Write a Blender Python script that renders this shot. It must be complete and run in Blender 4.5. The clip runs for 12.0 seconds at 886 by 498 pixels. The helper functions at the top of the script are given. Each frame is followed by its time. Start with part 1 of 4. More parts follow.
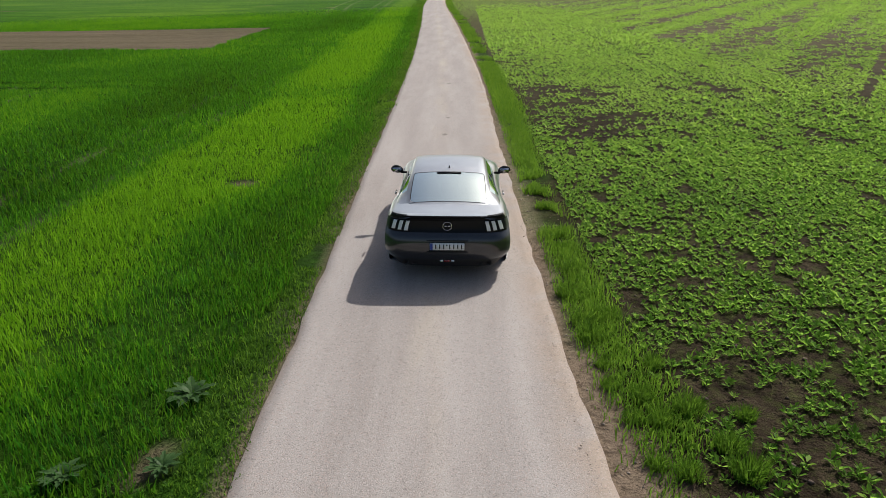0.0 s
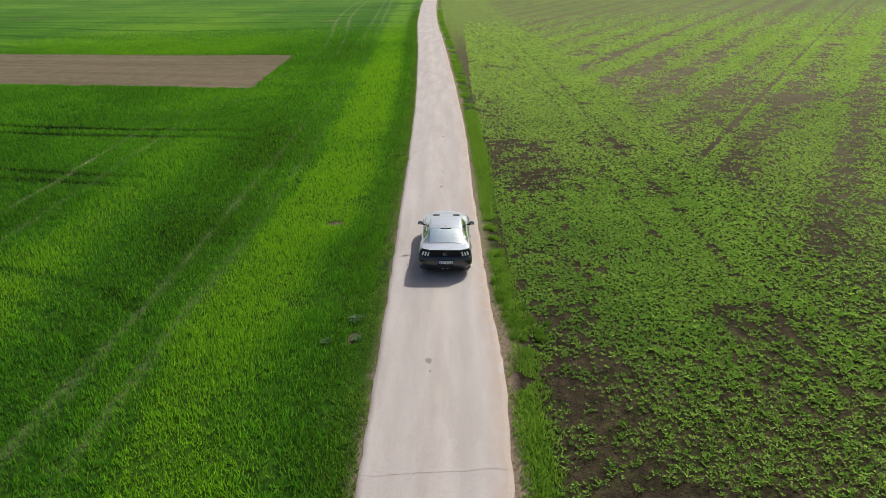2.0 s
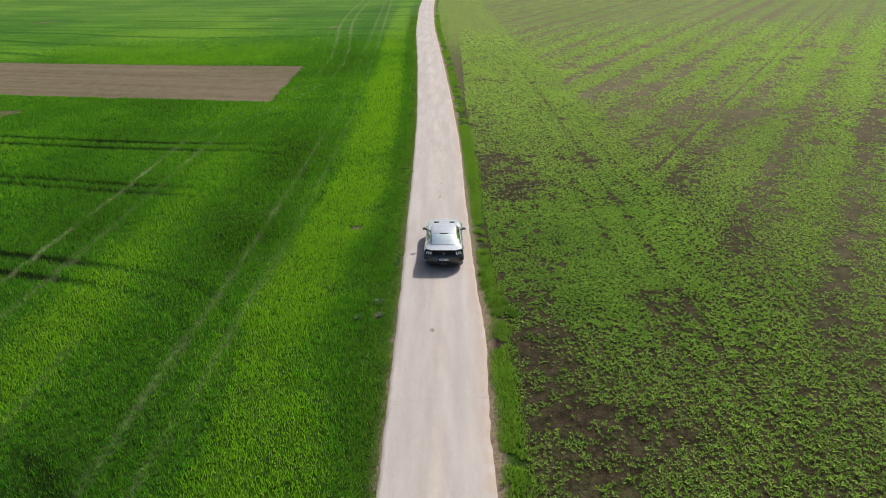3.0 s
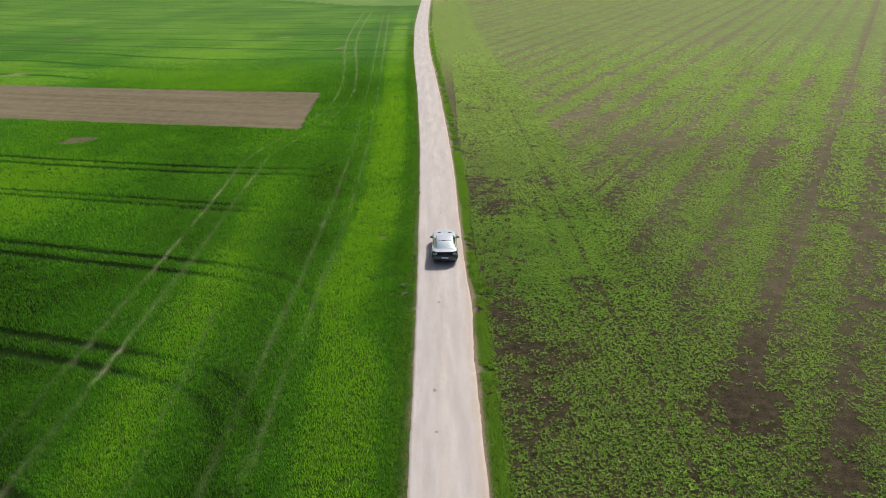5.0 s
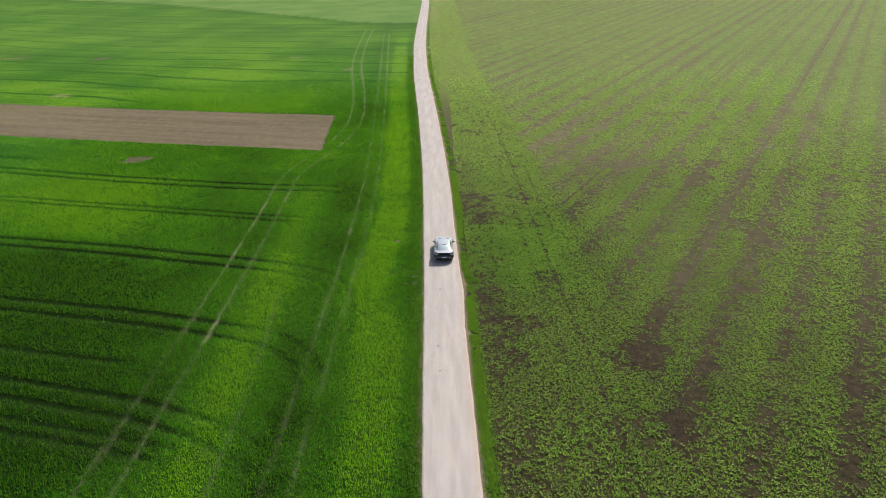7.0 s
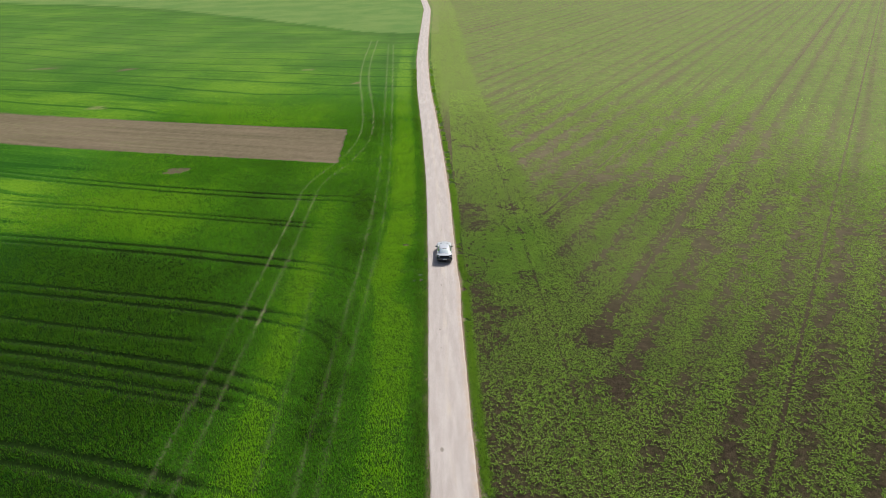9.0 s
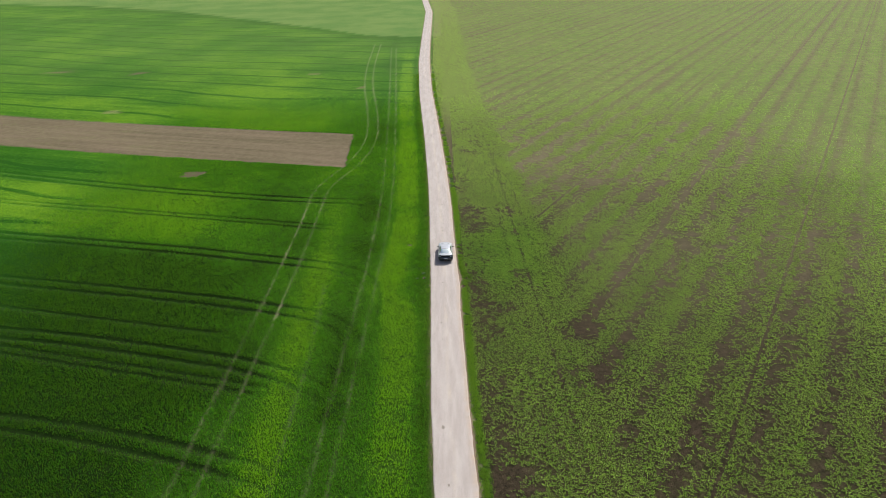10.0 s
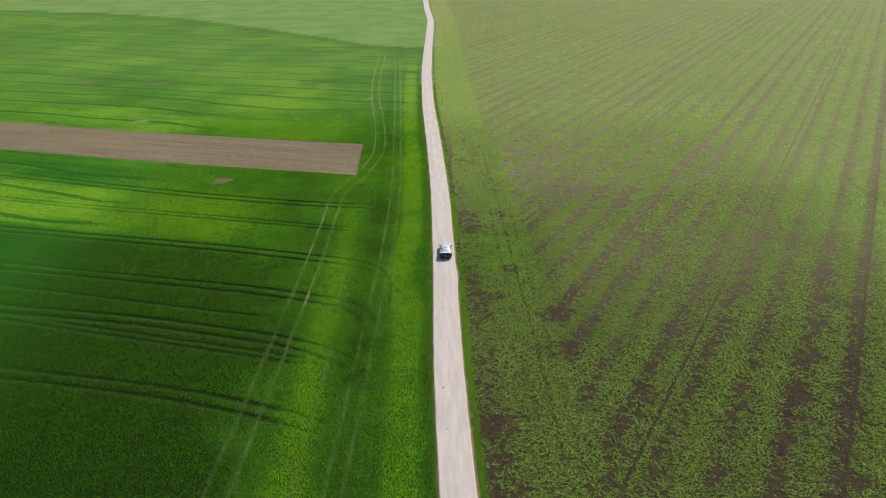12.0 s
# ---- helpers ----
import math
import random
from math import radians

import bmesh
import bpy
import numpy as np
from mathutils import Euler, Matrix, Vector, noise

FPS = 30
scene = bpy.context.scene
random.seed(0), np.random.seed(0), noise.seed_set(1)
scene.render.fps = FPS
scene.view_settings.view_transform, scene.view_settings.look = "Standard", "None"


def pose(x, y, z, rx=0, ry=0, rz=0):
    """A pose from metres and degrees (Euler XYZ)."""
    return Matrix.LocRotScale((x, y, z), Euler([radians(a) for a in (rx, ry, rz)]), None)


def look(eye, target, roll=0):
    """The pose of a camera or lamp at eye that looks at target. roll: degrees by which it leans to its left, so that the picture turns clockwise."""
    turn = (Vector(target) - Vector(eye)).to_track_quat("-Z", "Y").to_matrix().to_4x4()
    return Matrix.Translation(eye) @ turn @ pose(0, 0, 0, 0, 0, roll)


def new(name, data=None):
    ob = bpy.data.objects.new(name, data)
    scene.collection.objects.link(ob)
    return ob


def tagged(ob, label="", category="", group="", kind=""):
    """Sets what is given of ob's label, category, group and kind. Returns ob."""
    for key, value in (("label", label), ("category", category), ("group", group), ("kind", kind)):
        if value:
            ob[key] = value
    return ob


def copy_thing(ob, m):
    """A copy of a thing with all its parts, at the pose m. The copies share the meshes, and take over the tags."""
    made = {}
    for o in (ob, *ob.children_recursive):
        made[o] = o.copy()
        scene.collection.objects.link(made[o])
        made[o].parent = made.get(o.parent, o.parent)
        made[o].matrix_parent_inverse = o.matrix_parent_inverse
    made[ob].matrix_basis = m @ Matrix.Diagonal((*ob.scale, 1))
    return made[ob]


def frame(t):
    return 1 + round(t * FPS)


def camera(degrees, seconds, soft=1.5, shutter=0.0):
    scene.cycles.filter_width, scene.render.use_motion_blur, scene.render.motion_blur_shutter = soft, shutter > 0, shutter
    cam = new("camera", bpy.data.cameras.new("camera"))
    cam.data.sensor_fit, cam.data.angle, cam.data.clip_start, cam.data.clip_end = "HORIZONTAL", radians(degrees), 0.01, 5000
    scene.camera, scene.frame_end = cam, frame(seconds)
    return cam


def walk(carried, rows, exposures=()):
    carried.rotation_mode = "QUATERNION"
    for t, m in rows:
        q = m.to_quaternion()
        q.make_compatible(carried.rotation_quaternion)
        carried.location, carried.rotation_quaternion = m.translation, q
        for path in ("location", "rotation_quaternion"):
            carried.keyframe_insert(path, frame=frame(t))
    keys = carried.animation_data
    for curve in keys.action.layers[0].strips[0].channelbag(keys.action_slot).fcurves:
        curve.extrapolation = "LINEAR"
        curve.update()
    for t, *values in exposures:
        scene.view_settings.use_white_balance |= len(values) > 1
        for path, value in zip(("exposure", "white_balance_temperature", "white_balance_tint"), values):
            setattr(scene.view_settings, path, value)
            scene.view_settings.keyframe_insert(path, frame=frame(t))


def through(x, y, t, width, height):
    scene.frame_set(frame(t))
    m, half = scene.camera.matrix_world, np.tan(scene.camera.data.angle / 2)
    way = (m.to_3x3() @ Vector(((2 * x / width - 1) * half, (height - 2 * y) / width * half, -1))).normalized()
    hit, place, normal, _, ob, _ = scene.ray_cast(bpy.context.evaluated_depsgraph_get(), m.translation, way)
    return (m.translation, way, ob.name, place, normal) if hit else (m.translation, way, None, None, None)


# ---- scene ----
cam = camera(64.9, 12.0, soft=0.6)
# seconds, x, y, z, yaw, pitch, roll; the road runs along +y, the car's tail stands at y = 0
ROWS = [
    (0.0, 0.21, -9.71, 4.40, 1.60, -21.46, -0.03),
    (0.5, 0.23, -12.72, 5.69, 1.22, -21.44, -0.06),
    (1.0, 0.27, -15.80, 7.22, 1.06, -21.41, -0.09),
    (1.5, 0.27, -19.04, 8.94, 0.90, -22.10, -0.10),
    (2.0, 0.25, -22.65, 10.74, 0.84, -22.95, -0.12),
    (2.5, 0.31, -26.38, 12.57, 0.68, -23.39, -0.15),
    (3.0, 0.28, -30.00, 14.33, 0.60, -23.68, -0.18),
    (5.0, -0.21, -45.61, 21.84, -0.10, -24.20, -0.21),
    (5.5, -0.39, -49.66, 23.63, -0.39, -24.25, -0.22),
    (6.0, -0.53, -53.75, 25.50, -0.54, -24.23, -0.18),
    (6.5, -0.57, -57.59, 27.29, -0.55, -24.19, -0.15),
    (7.0, -0.67, -61.78, 29.28, -0.53, -24.19, -0.10),
    (9.0, -0.91, -75.49, 36.43, -0.55, -24.53, 0.13),
    (9.5, -0.97, -78.62, 38.09, -0.51, -24.69, 0.14),
    (10.0, -0.99, -81.93, 39.79, -0.45, -24.75, 0.18),
    (10.5, -1.06, -85.44, 41.55, -0.41, -24.79, 0.25),
    (11.0, -1.16, -89.51, 43.17, -0.36, -24.81, 0.31),
    (11.5, -1.21, -93.21, 44.94, -0.41, -24.81, 0.38),
    (12.0, -1.21, -97.08, 46.72, -0.46, -24.83, 0.42),
]
walk(cam, [(t, pose(x, y, z, 90 + pitch, 0, yaw) @ pose(0, 0, 0, 0, 0, roll)) for t, x, y, z, yaw, pitch, roll in ROWS],
     [(0.0, 0.15), (1.5, 0.32), (3.0, 0.48), (7.0, 0.55), (12.0, 0.55)])

# ---- sky and sun ----
SUN = Vector((0.60, 0.85, 1.04)).normalized()
world = bpy.data.worlds.new("sky")
scene.world = world
world.use_nodes = True
wn = world.node_tree.nodes
sky = wn.new("ShaderNodeTexSky")
sky.sky_type, sky.sun_disc = "NISHITA", False
sky.sun_elevation = math.asin(SUN.z)
sky.sun_rotation = math.atan2(SUN.x, SUN.y)
sky.air_density, sky.dust_density, sky.ozone_density = 1.0, 4.0, 1.0
world.node_tree.links.new(sky.outputs[0], wn["Background"].inputs[0])
wn["Background"].inputs[1].default_value = 0.092
sun_data = bpy.data.lights.new("sun", "SUN")
sun_data.energy, sun_data.angle, sun_data.color = 3.95, radians(1.0), (1.0, 0.96, 0.90)
sun = new("sun", sun_data)
sun.matrix_world = look((60, 85, 104), (0, 0, 0))


# ---- node helpers ----
class Nodes:
    """A material's node tree, written as calls."""

    def __init__(self, name):
        self.mat = bpy.data.materials.new(name)
        self.mat.use_nodes = True
        self.tree = self.mat.node_tree
        self.tree.nodes.clear()
        self.out = self.tree.nodes.new("ShaderNodeOutputMaterial")

    def link(self, a, b):
        self.tree.links.new(a, b)

    def put(self, node, key, value):
        if isinstance(value, bpy.types.NodeSocket):
            self.link(value, node.inputs[key])
        elif isinstance(value, tuple) and len(value) == 3 and node.inputs[key].type == "RGBA":
            node.inputs[key].default_value = (*value, 1)
        else:
            node.inputs[key].default_value = value

    def position(self):
        return self.tree.nodes.new("ShaderNodeNewGeometry").outputs["Position"]

    def local(self):
        return self.tree.nodes.new("ShaderNodeTexCoord").outputs["Object"]

    def island(self):
        return self.tree.nodes.new("ShaderNodeNewGeometry").outputs["Random Per Island"]

    def attr(self, name):
        n = self.tree.nodes.new("ShaderNodeAttribute")
        n.attribute_name = name
        return n

    def split(self, colour):
        n = self.tree.nodes.new("ShaderNodeSeparateColor")
        self.link(colour, n.inputs[0])
        return n.outputs

    def noise(self, vec, scale, detail=3.0, rough=0.55, stretch=None):
        if stretch:
            m = self.tree.nodes.new("ShaderNodeMapping")
            self.link(vec, m.inputs[0])
            m.inputs["Scale"].default_value = stretch
            vec = m.outputs[0]
        n = self.tree.nodes.new("ShaderNodeTexNoise")
        self.link(vec, n.inputs["Vector"])
        n.inputs["Scale"].default_value, n.inputs["Detail"].default_value, n.inputs["Roughness"].default_value = scale, detail, rough
        return n.outputs["Fac"]

    def turned(self, vec, degrees):
        m = self.tree.nodes.new("ShaderNodeMapping")
        self.link(vec, m.inputs[0])
        m.inputs["Rotation"].default_value = (0, 0, radians(degrees))
        return m.outputs[0]

    def row_wave(self, vec):
        """Strips of closer and thinner seedlings across the drill's way, about -0.5 to 0.5."""
        n = self.tree.nodes.new("ShaderNodeSeparateXYZ")
        self.link(self.turned(vec, ROW_TURN), n.inputs[0])
        u = n.outputs[0]
        total = 0.0
        for size, length, phase in ROW_WAVES:
            total = self.math("ADD", total, self.math("MULTIPLY", self.math("SINE", self.math("ADD", self.math("MULTIPLY", u, 2 * math.pi / length), phase)), size))
        line = self.math("SINE", self.math("MULTIPLY", u, 2 * math.pi / ROW_LINE))
        return self.math("SUBTRACT", total, self.span(line, 0.996, 0.9985, 0.0, 0.65))

    def voronoi(self, vec, scale):
        n = self.tree.nodes.new("ShaderNodeTexVoronoi")
        self.link(vec, n.inputs["Vector"])
        n.inputs["Scale"].default_value = scale
        return n.outputs

    def math(self, op, a, b=0.0, c=None):
        n = self.tree.nodes.new("ShaderNodeMath")
        n.operation = op
        self.put(n, 0, a)
        self.put(n, 1, b)
        if c is not None:
            self.put(n, 2, c)
        return n.outputs[0]

    def span(self, v, a, b, c=0.0, d=1.0):
        n = self.tree.nodes.new("ShaderNodeMapRange")
        n.interpolation_type = "SMOOTHSTEP"
        for key, value in (("Value", v), ("From Min", a), ("From Max", b), ("To Min", c), ("To Max", d)):
            self.put(n, key, value)
        return n.outputs[0]

    def mix(self, f, a, b):
        n = self.tree.nodes.new("ShaderNodeMix")
        n.data_type = "RGBA"
        for key, value in ((0, f), (6, a), (7, b)):
            self.put(n, key, value)
        return n.outputs[2]

    def bump(self, height, strength, distance):
        n = self.tree.nodes.new("ShaderNodeBump")
        self.link(height, n.inputs["Height"])
        n.inputs["Strength"].default_value, n.inputs["Distance"].default_value = strength, distance
        return n.outputs[0]

    def finish(self, base, rough=0.6, normal=None, **more):
        n = self.tree.nodes.new("ShaderNodeBsdfPrincipled")
        self.put(n, "Base Color", base)
        self.put(n, "Roughness", rough)
        if normal is not None:
            self.link(normal, n.inputs["Normal"])
        for key, value in more.items():
            self.put(n, key.replace("_", " "), value)
        self.link(n.outputs[0], self.out.inputs[0])
        return self.mat

    def finish_leaf(self, base, through, amount=0.45, rough=0.5):
        """Thin leaf: a glossy diffuse face, and light let through from behind."""
        p = self.tree.nodes.new("ShaderNodeBsdfPrincipled")
        self.put(p, "Base Color", base)
        self.put(p, "Roughness", rough)
        p.inputs["Specular IOR Level"].default_value = 0.12
        t = self.tree.nodes.new("ShaderNodeBsdfTranslucent")
        self.put(t, "Color", through)
        m = self.tree.nodes.new("ShaderNodeMixShader")
        m.inputs[0].default_value = amount
        self.link(p.outputs[0], m.inputs[1])
        self.link(t.outputs[0], m.inputs[2])
        self.link(m.outputs[0], self.out.inputs[0])
        return self.mat


# the drill's way across the seedling field: waves of (size, length, phase) and the spacing of its thin bare lines
ROW_TURN, ROW_WAVES, ROW_LINE = 31.2, ((0.21, 4.9, 2.6), (0.05, 15.0, 1.0), (0.07, 2.45, 2.0), (0.04, 31.0, 0.0)), 17.2

# ---- materials of the land ----
CROP_DARK, CROP_MID, CROP_BRIGHT = (0.014, 0.064, 0.005), (0.042, 0.132, 0.008), (0.130, 0.255, 0.013)
SOIL_DARK, SOIL_PALE = (0.014, 0.010, 0.007), (0.056, 0.042, 0.028)


def ground_material():
    """zone: red = sown crop, green = tone or cover, blue = bare earth or wheel track, alpha = pale far field, painted
    haze and dry soil.
    """
    k = Nodes("earth_and_crop")
    pos = k.position()
    zone = k.attr("zone")
    red, green, blue = k.split(zone.outputs["Color"])[:3]
    inner = k.attr("inner").outputs["Fac"]
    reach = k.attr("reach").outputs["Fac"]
    grain = k.noise(pos, 9.0, 4, 0.7)
    fine = k.noise(pos, 30.0, 3, 0.7)
    clod = k.noise(pos, 3.4, 4, 0.65)
    broad = k.noise(pos, 0.35, 4, 0.6)
    soil = k.mix(k.span(k.noise(pos, 2.2, 6, 0.7), 0.3, 0.75), SOIL_DARK, SOIL_PALE)
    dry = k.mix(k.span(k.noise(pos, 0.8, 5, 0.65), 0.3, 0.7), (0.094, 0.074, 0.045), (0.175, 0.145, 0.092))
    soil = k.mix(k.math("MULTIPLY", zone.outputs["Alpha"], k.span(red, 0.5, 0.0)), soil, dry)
    # lush crop, with the faint lines of the drill
    drill = k.noise(k.turned(pos, 17.2), 1.0, 3, 0.6, (0.018, 0.55, 1))
    tone = k.math("ADD", green, k.math("MULTIPLY", k.math("SUBTRACT", k.noise(pos, 1.6, 5, 0.8), 0.5), 1.6))
    tone = k.math("ADD", tone, k.math("MULTIPLY", k.math("SUBTRACT", drill, 0.5), 0.7))
    tone = k.math("ADD", tone, k.math("MULTIPLY", k.math("SUBTRACT", k.noise(k.turned(pos, 17.2), 1.0, 5, 0.65, (0.012, 0.06, 1)), 0.5), 0.8))
    along = k.turned(pos, 17.2)
    apart = k.tree.nodes.new("ShaderNodeSeparateXYZ")
    k.link(along, apart.inputs[0])
    # far wheel furrows, their shade put in as darker tone
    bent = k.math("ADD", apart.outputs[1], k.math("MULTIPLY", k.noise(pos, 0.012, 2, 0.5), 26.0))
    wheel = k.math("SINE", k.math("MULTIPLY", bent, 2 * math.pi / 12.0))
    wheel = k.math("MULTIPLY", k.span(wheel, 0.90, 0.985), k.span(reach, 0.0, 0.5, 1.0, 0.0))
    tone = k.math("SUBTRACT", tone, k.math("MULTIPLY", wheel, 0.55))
    tone = k.math("ADD", tone, k.math("MULTIPLY", k.math("SUBTRACT", k.noise(along, 1.0, 3, 0.7, (0.02, 1.4, 1)), 0.5), 0.5))
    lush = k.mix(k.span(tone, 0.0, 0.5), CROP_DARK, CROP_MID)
    lush = k.mix(k.span(tone, 0.45, 1.0), lush, CROP_BRIGHT)
    lush = k.mix(k.span(clod, 0.60, 0.36), lush, k.mix(0.7, lush, CROP_DARK))
    lush = k.mix(k.span(grain, 0.62, 0.32), lush, k.mix(0.45, lush, CROP_DARK))
    # the pale far field; distance haze is put into the crop's colour too
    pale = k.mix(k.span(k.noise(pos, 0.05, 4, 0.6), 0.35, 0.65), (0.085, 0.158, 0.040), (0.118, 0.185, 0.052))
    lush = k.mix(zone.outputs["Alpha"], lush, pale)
    # shade under the blades is put into the colour, deepest in the furrows
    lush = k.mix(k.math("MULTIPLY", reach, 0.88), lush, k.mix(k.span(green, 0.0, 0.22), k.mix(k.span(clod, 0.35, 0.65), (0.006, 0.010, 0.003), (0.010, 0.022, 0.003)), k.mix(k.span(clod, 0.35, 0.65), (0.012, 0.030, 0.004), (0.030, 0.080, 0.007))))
    # seedlings over earth, in drilled strips
    leaf = k.mix(k.span(broad, 0.35, 0.65), (0.100, 0.205, 0.020), (0.160, 0.275, 0.034))
    leaf = k.mix(inner, k.mix(0.55, leaf, (0.215, 0.335, 0.050)), leaf)
    rows = k.row_wave(pos)
    close = k.math("ADD", green, k.math("MULTIPLY", inner, rows))
    speck = k.voronoi(pos, 6.5)
    cover = k.span(k.math("ADD", k.math("MULTIPLY", k.noise(pos, 5.0, 4, 0.65), 1.2), k.math("MULTIPLY", close, 0.75)), 0.80, 1.14)
    cover = k.math("MULTIPLY", cover, k.span(speck["Distance"], 0.70, 0.35))
    cover = k.math("MULTIPLY", cover, k.span(reach, 0.0, 1.0, 1.0, 0.08))
    young = k.mix(cover, soil, leaf)
    young = k.mix(k.span(fine, 0.55, 0.75), young, k.mix(0.3, young, (0.16, 0.22, 0.05)))
    # distance haze over the seedlings, painted in as a greyer colour
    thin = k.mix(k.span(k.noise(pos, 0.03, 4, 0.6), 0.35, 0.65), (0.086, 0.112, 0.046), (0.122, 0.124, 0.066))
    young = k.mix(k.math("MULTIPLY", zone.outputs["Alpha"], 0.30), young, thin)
    field = k.mix(red, young, lush)
    dirt = k.mix(k.span(grain, 0.15, 0.6), k.mix(0.5, soil, (0.150, 0.112, 0.080)), (0.215, 0.163, 0.118))
    worn = k.mix(k.math("MULTIPLY", red, 0.55), dirt, k.mix(0.60, k.mix(0.5, CROP_DARK, CROP_MID), (0.25, 0.30, 0.15)))
    colour = k.mix(k.math("MULTIPLY", blue, k.span(grain, 0.2, 0.6, 0.6, 1.0)), field, worn)
    height = k.math("ADD", k.math("MULTIPLY", grain, 0.7), k.math("MULTIPLY", fine, 0.3))
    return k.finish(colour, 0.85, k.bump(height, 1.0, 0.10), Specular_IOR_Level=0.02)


def blade_material(name, dark, mid, bright, amount=0.45, vary=0.35):
    k = Nodes(name)
    tone = k.attr("tone").outputs["Fac"]
    tone = k.math("ADD", tone, k.math("MULTIPLY", k.math("SUBTRACT", k.island(), 0.5), vary))
    tone = k.math("ADD", tone, k.math("MULTIPLY", k.math("SUBTRACT", k.noise(k.position(), 2.2, 5, 0.78), 0.5), 1.2))
    c = k.mix(k.span(tone, 0.0, 0.5), dark, mid)
    c = k.mix(k.span(tone, 0.45, 1.0), c, bright)
    return k.finish_leaf(c, k.mix(0.35, c, bright), amount)


def road_material():
    k = Nodes("dusty_asphalt")
    pos = k.local()
    across = k.attr("across").outputs["Fac"]
    wear = k.noise(pos, 0.9, 5, 0.6, (1.6, 0.22, 1))
    grit = k.noise(pos, 70.0, 3, 0.8)
    fleck = k.voronoi(pos, 75.0)["Color"]
    colour = k.mix(k.span(wear, 0.3, 0.72), (0.285, 0.257, 0.238), (0.362, 0.334, 0.315))
    dust_or_sheen = k.math("MULTIPLY", k.math("MAXIMUM", k.span(across, 0.62, 0.95), k.span(across, -0.93, -1.0)), k.span(k.noise(pos, 1.3, 4), 0.25, 0.6))
    colour = k.mix(k.math("MULTIPLY", dust_or_sheen, 0.85), colour, (0.318, 0.256, 0.205))
    crown = k.math("MULTIPLY", k.span(k.math("ABSOLUTE", across), 0.20, 0.03), k.span(k.noise(pos, 0.8, 4, 0.6, (1, 0.3, 1)), 0.4, 0.7))
    colour = k.mix(k.math("MULTIPLY", crown, 0.45), colour, (0.43, 0.375, 0.29))
    wheel = k.span(k.math("ABSOLUTE", k.math("SUBTRACT", k.math("ABSOLUTE", across), 0.46)), 0.20, 0.04)
    wheel = k.math("MULTIPLY", wheel, k.span(k.noise(pos, 0.5, 4, 0.6, (1, 0.12, 1)), 0.35, 0.65))
    colour = k.mix(k.math("MULTIPLY", wheel, 0.45), colour, (0.262, 0.242, 0.228))
    chip = k.split(fleck)
    colour = k.mix(k.span(chip[0], 0.86, 0.95), colour, k.mix(0.40, colour, (0.105, 0.092, 0.085)))
    colour = k.mix(k.span(chip[1], 0.80, 0.92), colour, k.mix(0.22, colour, (0.56, 0.52, 0.50)))
    colour = k.mix(k.span(chip[2], 0.75, 0.95), colour, k.mix(0.25, colour, (0.42, 0.29, 0.25)))
    colour = k.mix(k.span(grit, 0.62, 0.8), colour, k.mix(0.5, colour, (0.60, 0.57, 0.53)))
    colour = k.mix(k.span(grit, 0.44, 0.25), colour, k.mix(0.7, colour, (0.10, 0.085, 0.075)))
    colour = k.mix(k.span(k.noise(pos, 14.0, 4, 0.7), 0.55, 0.75), colour, k.mix(0.3, colour, (0.15, 0.13, 0.115)))
    stain = k.span(k.noise(pos, 0.55, 4, 0.6), 0.60, 0.75)
    colour = k.mix(k.math("MULTIPLY", stain, 0.3), colour, (0.26, 0.24, 0.22))
    return k.finish(colour, 0.88, k.bump(grit, 0.5, 0.012), Specular_IOR_Level=0.25)


def plain(name, colour, rough=0.5, second=None, scale=6.0, **more):
    k = Nodes(name)
    pos = k.local()
    other = second or tuple(c * 0.75 for c in colour)
    c = k.mix(k.span(k.noise(pos, scale, 4), 0.3, 0.7), colour, other)
    return k.finish(c, rough, k.bump(k.noise(pos, scale * 12, 2), 0.05, 0.002), **more)


GROUND = ground_material()
CROP = blade_material("green_crop_blades", (0.012, 0.078, 0.006), (0.040, 0.208, 0.012), (0.195, 0.410, 0.014), 0.5, 0.6)
SEEDLING = blade_material("pale_green_seedlings", (0.050, 0.150, 0.014), (0.145, 0.320, 0.034), (0.310, 0.505, 0.070), 0.6, 0.7)
VERGE = blade_material("verge_grass_blades", (0.028, 0.080, 0.008), (0.080, 0.190, 0.016), (0.185, 0.330, 0.032), 0.5, 0.7)
ROAD = road_material()

# ---- the lie of the land ----


def vnoise(x, y, scale, seed=0):
    """Smooth noise from 0 to 1 on the plan; scale: lumps per metre."""
    x, y = np.asarray(x) * scale + seed * 17.3, np.asarray(y) * scale - seed * 9.1
    ix, iy = np.floor(x), np.floor(y)
    fx, fy = x - ix, y - iy
    fx, fy = fx * fx * (3 - 2 * fx), fy * fy * (3 - 2 * fy)

    def lattice(a, b):
        v = np.sin(a * 127.1 + b * 311.7 + seed * 74.7) * 43758.5453
        return v - np.floor(v)

    top = lattice(ix, iy) * (1 - fx) + lattice(ix + 1, iy) * fx
    low = lattice(ix, iy + 1) * (1 - fx) + lattice(ix + 1, iy + 1) * fx
    return top * (1 - fy) + low * fy


def fractal(x, y, scale, seed=0):
    return 0.55 * vnoise(x, y, scale, seed) + 0.30 * vnoise(x, y, scale * 2.3, seed + 1) + 0.15 * vnoise(x, y, scale * 5.1, seed + 2)


def smooth(v, a, b):
    f = np.clip((np.asarray(v) - a) / (b - a), 0, 1)
    return f * f * (3 - 2 * f)


ROAD_HALF = 1.74


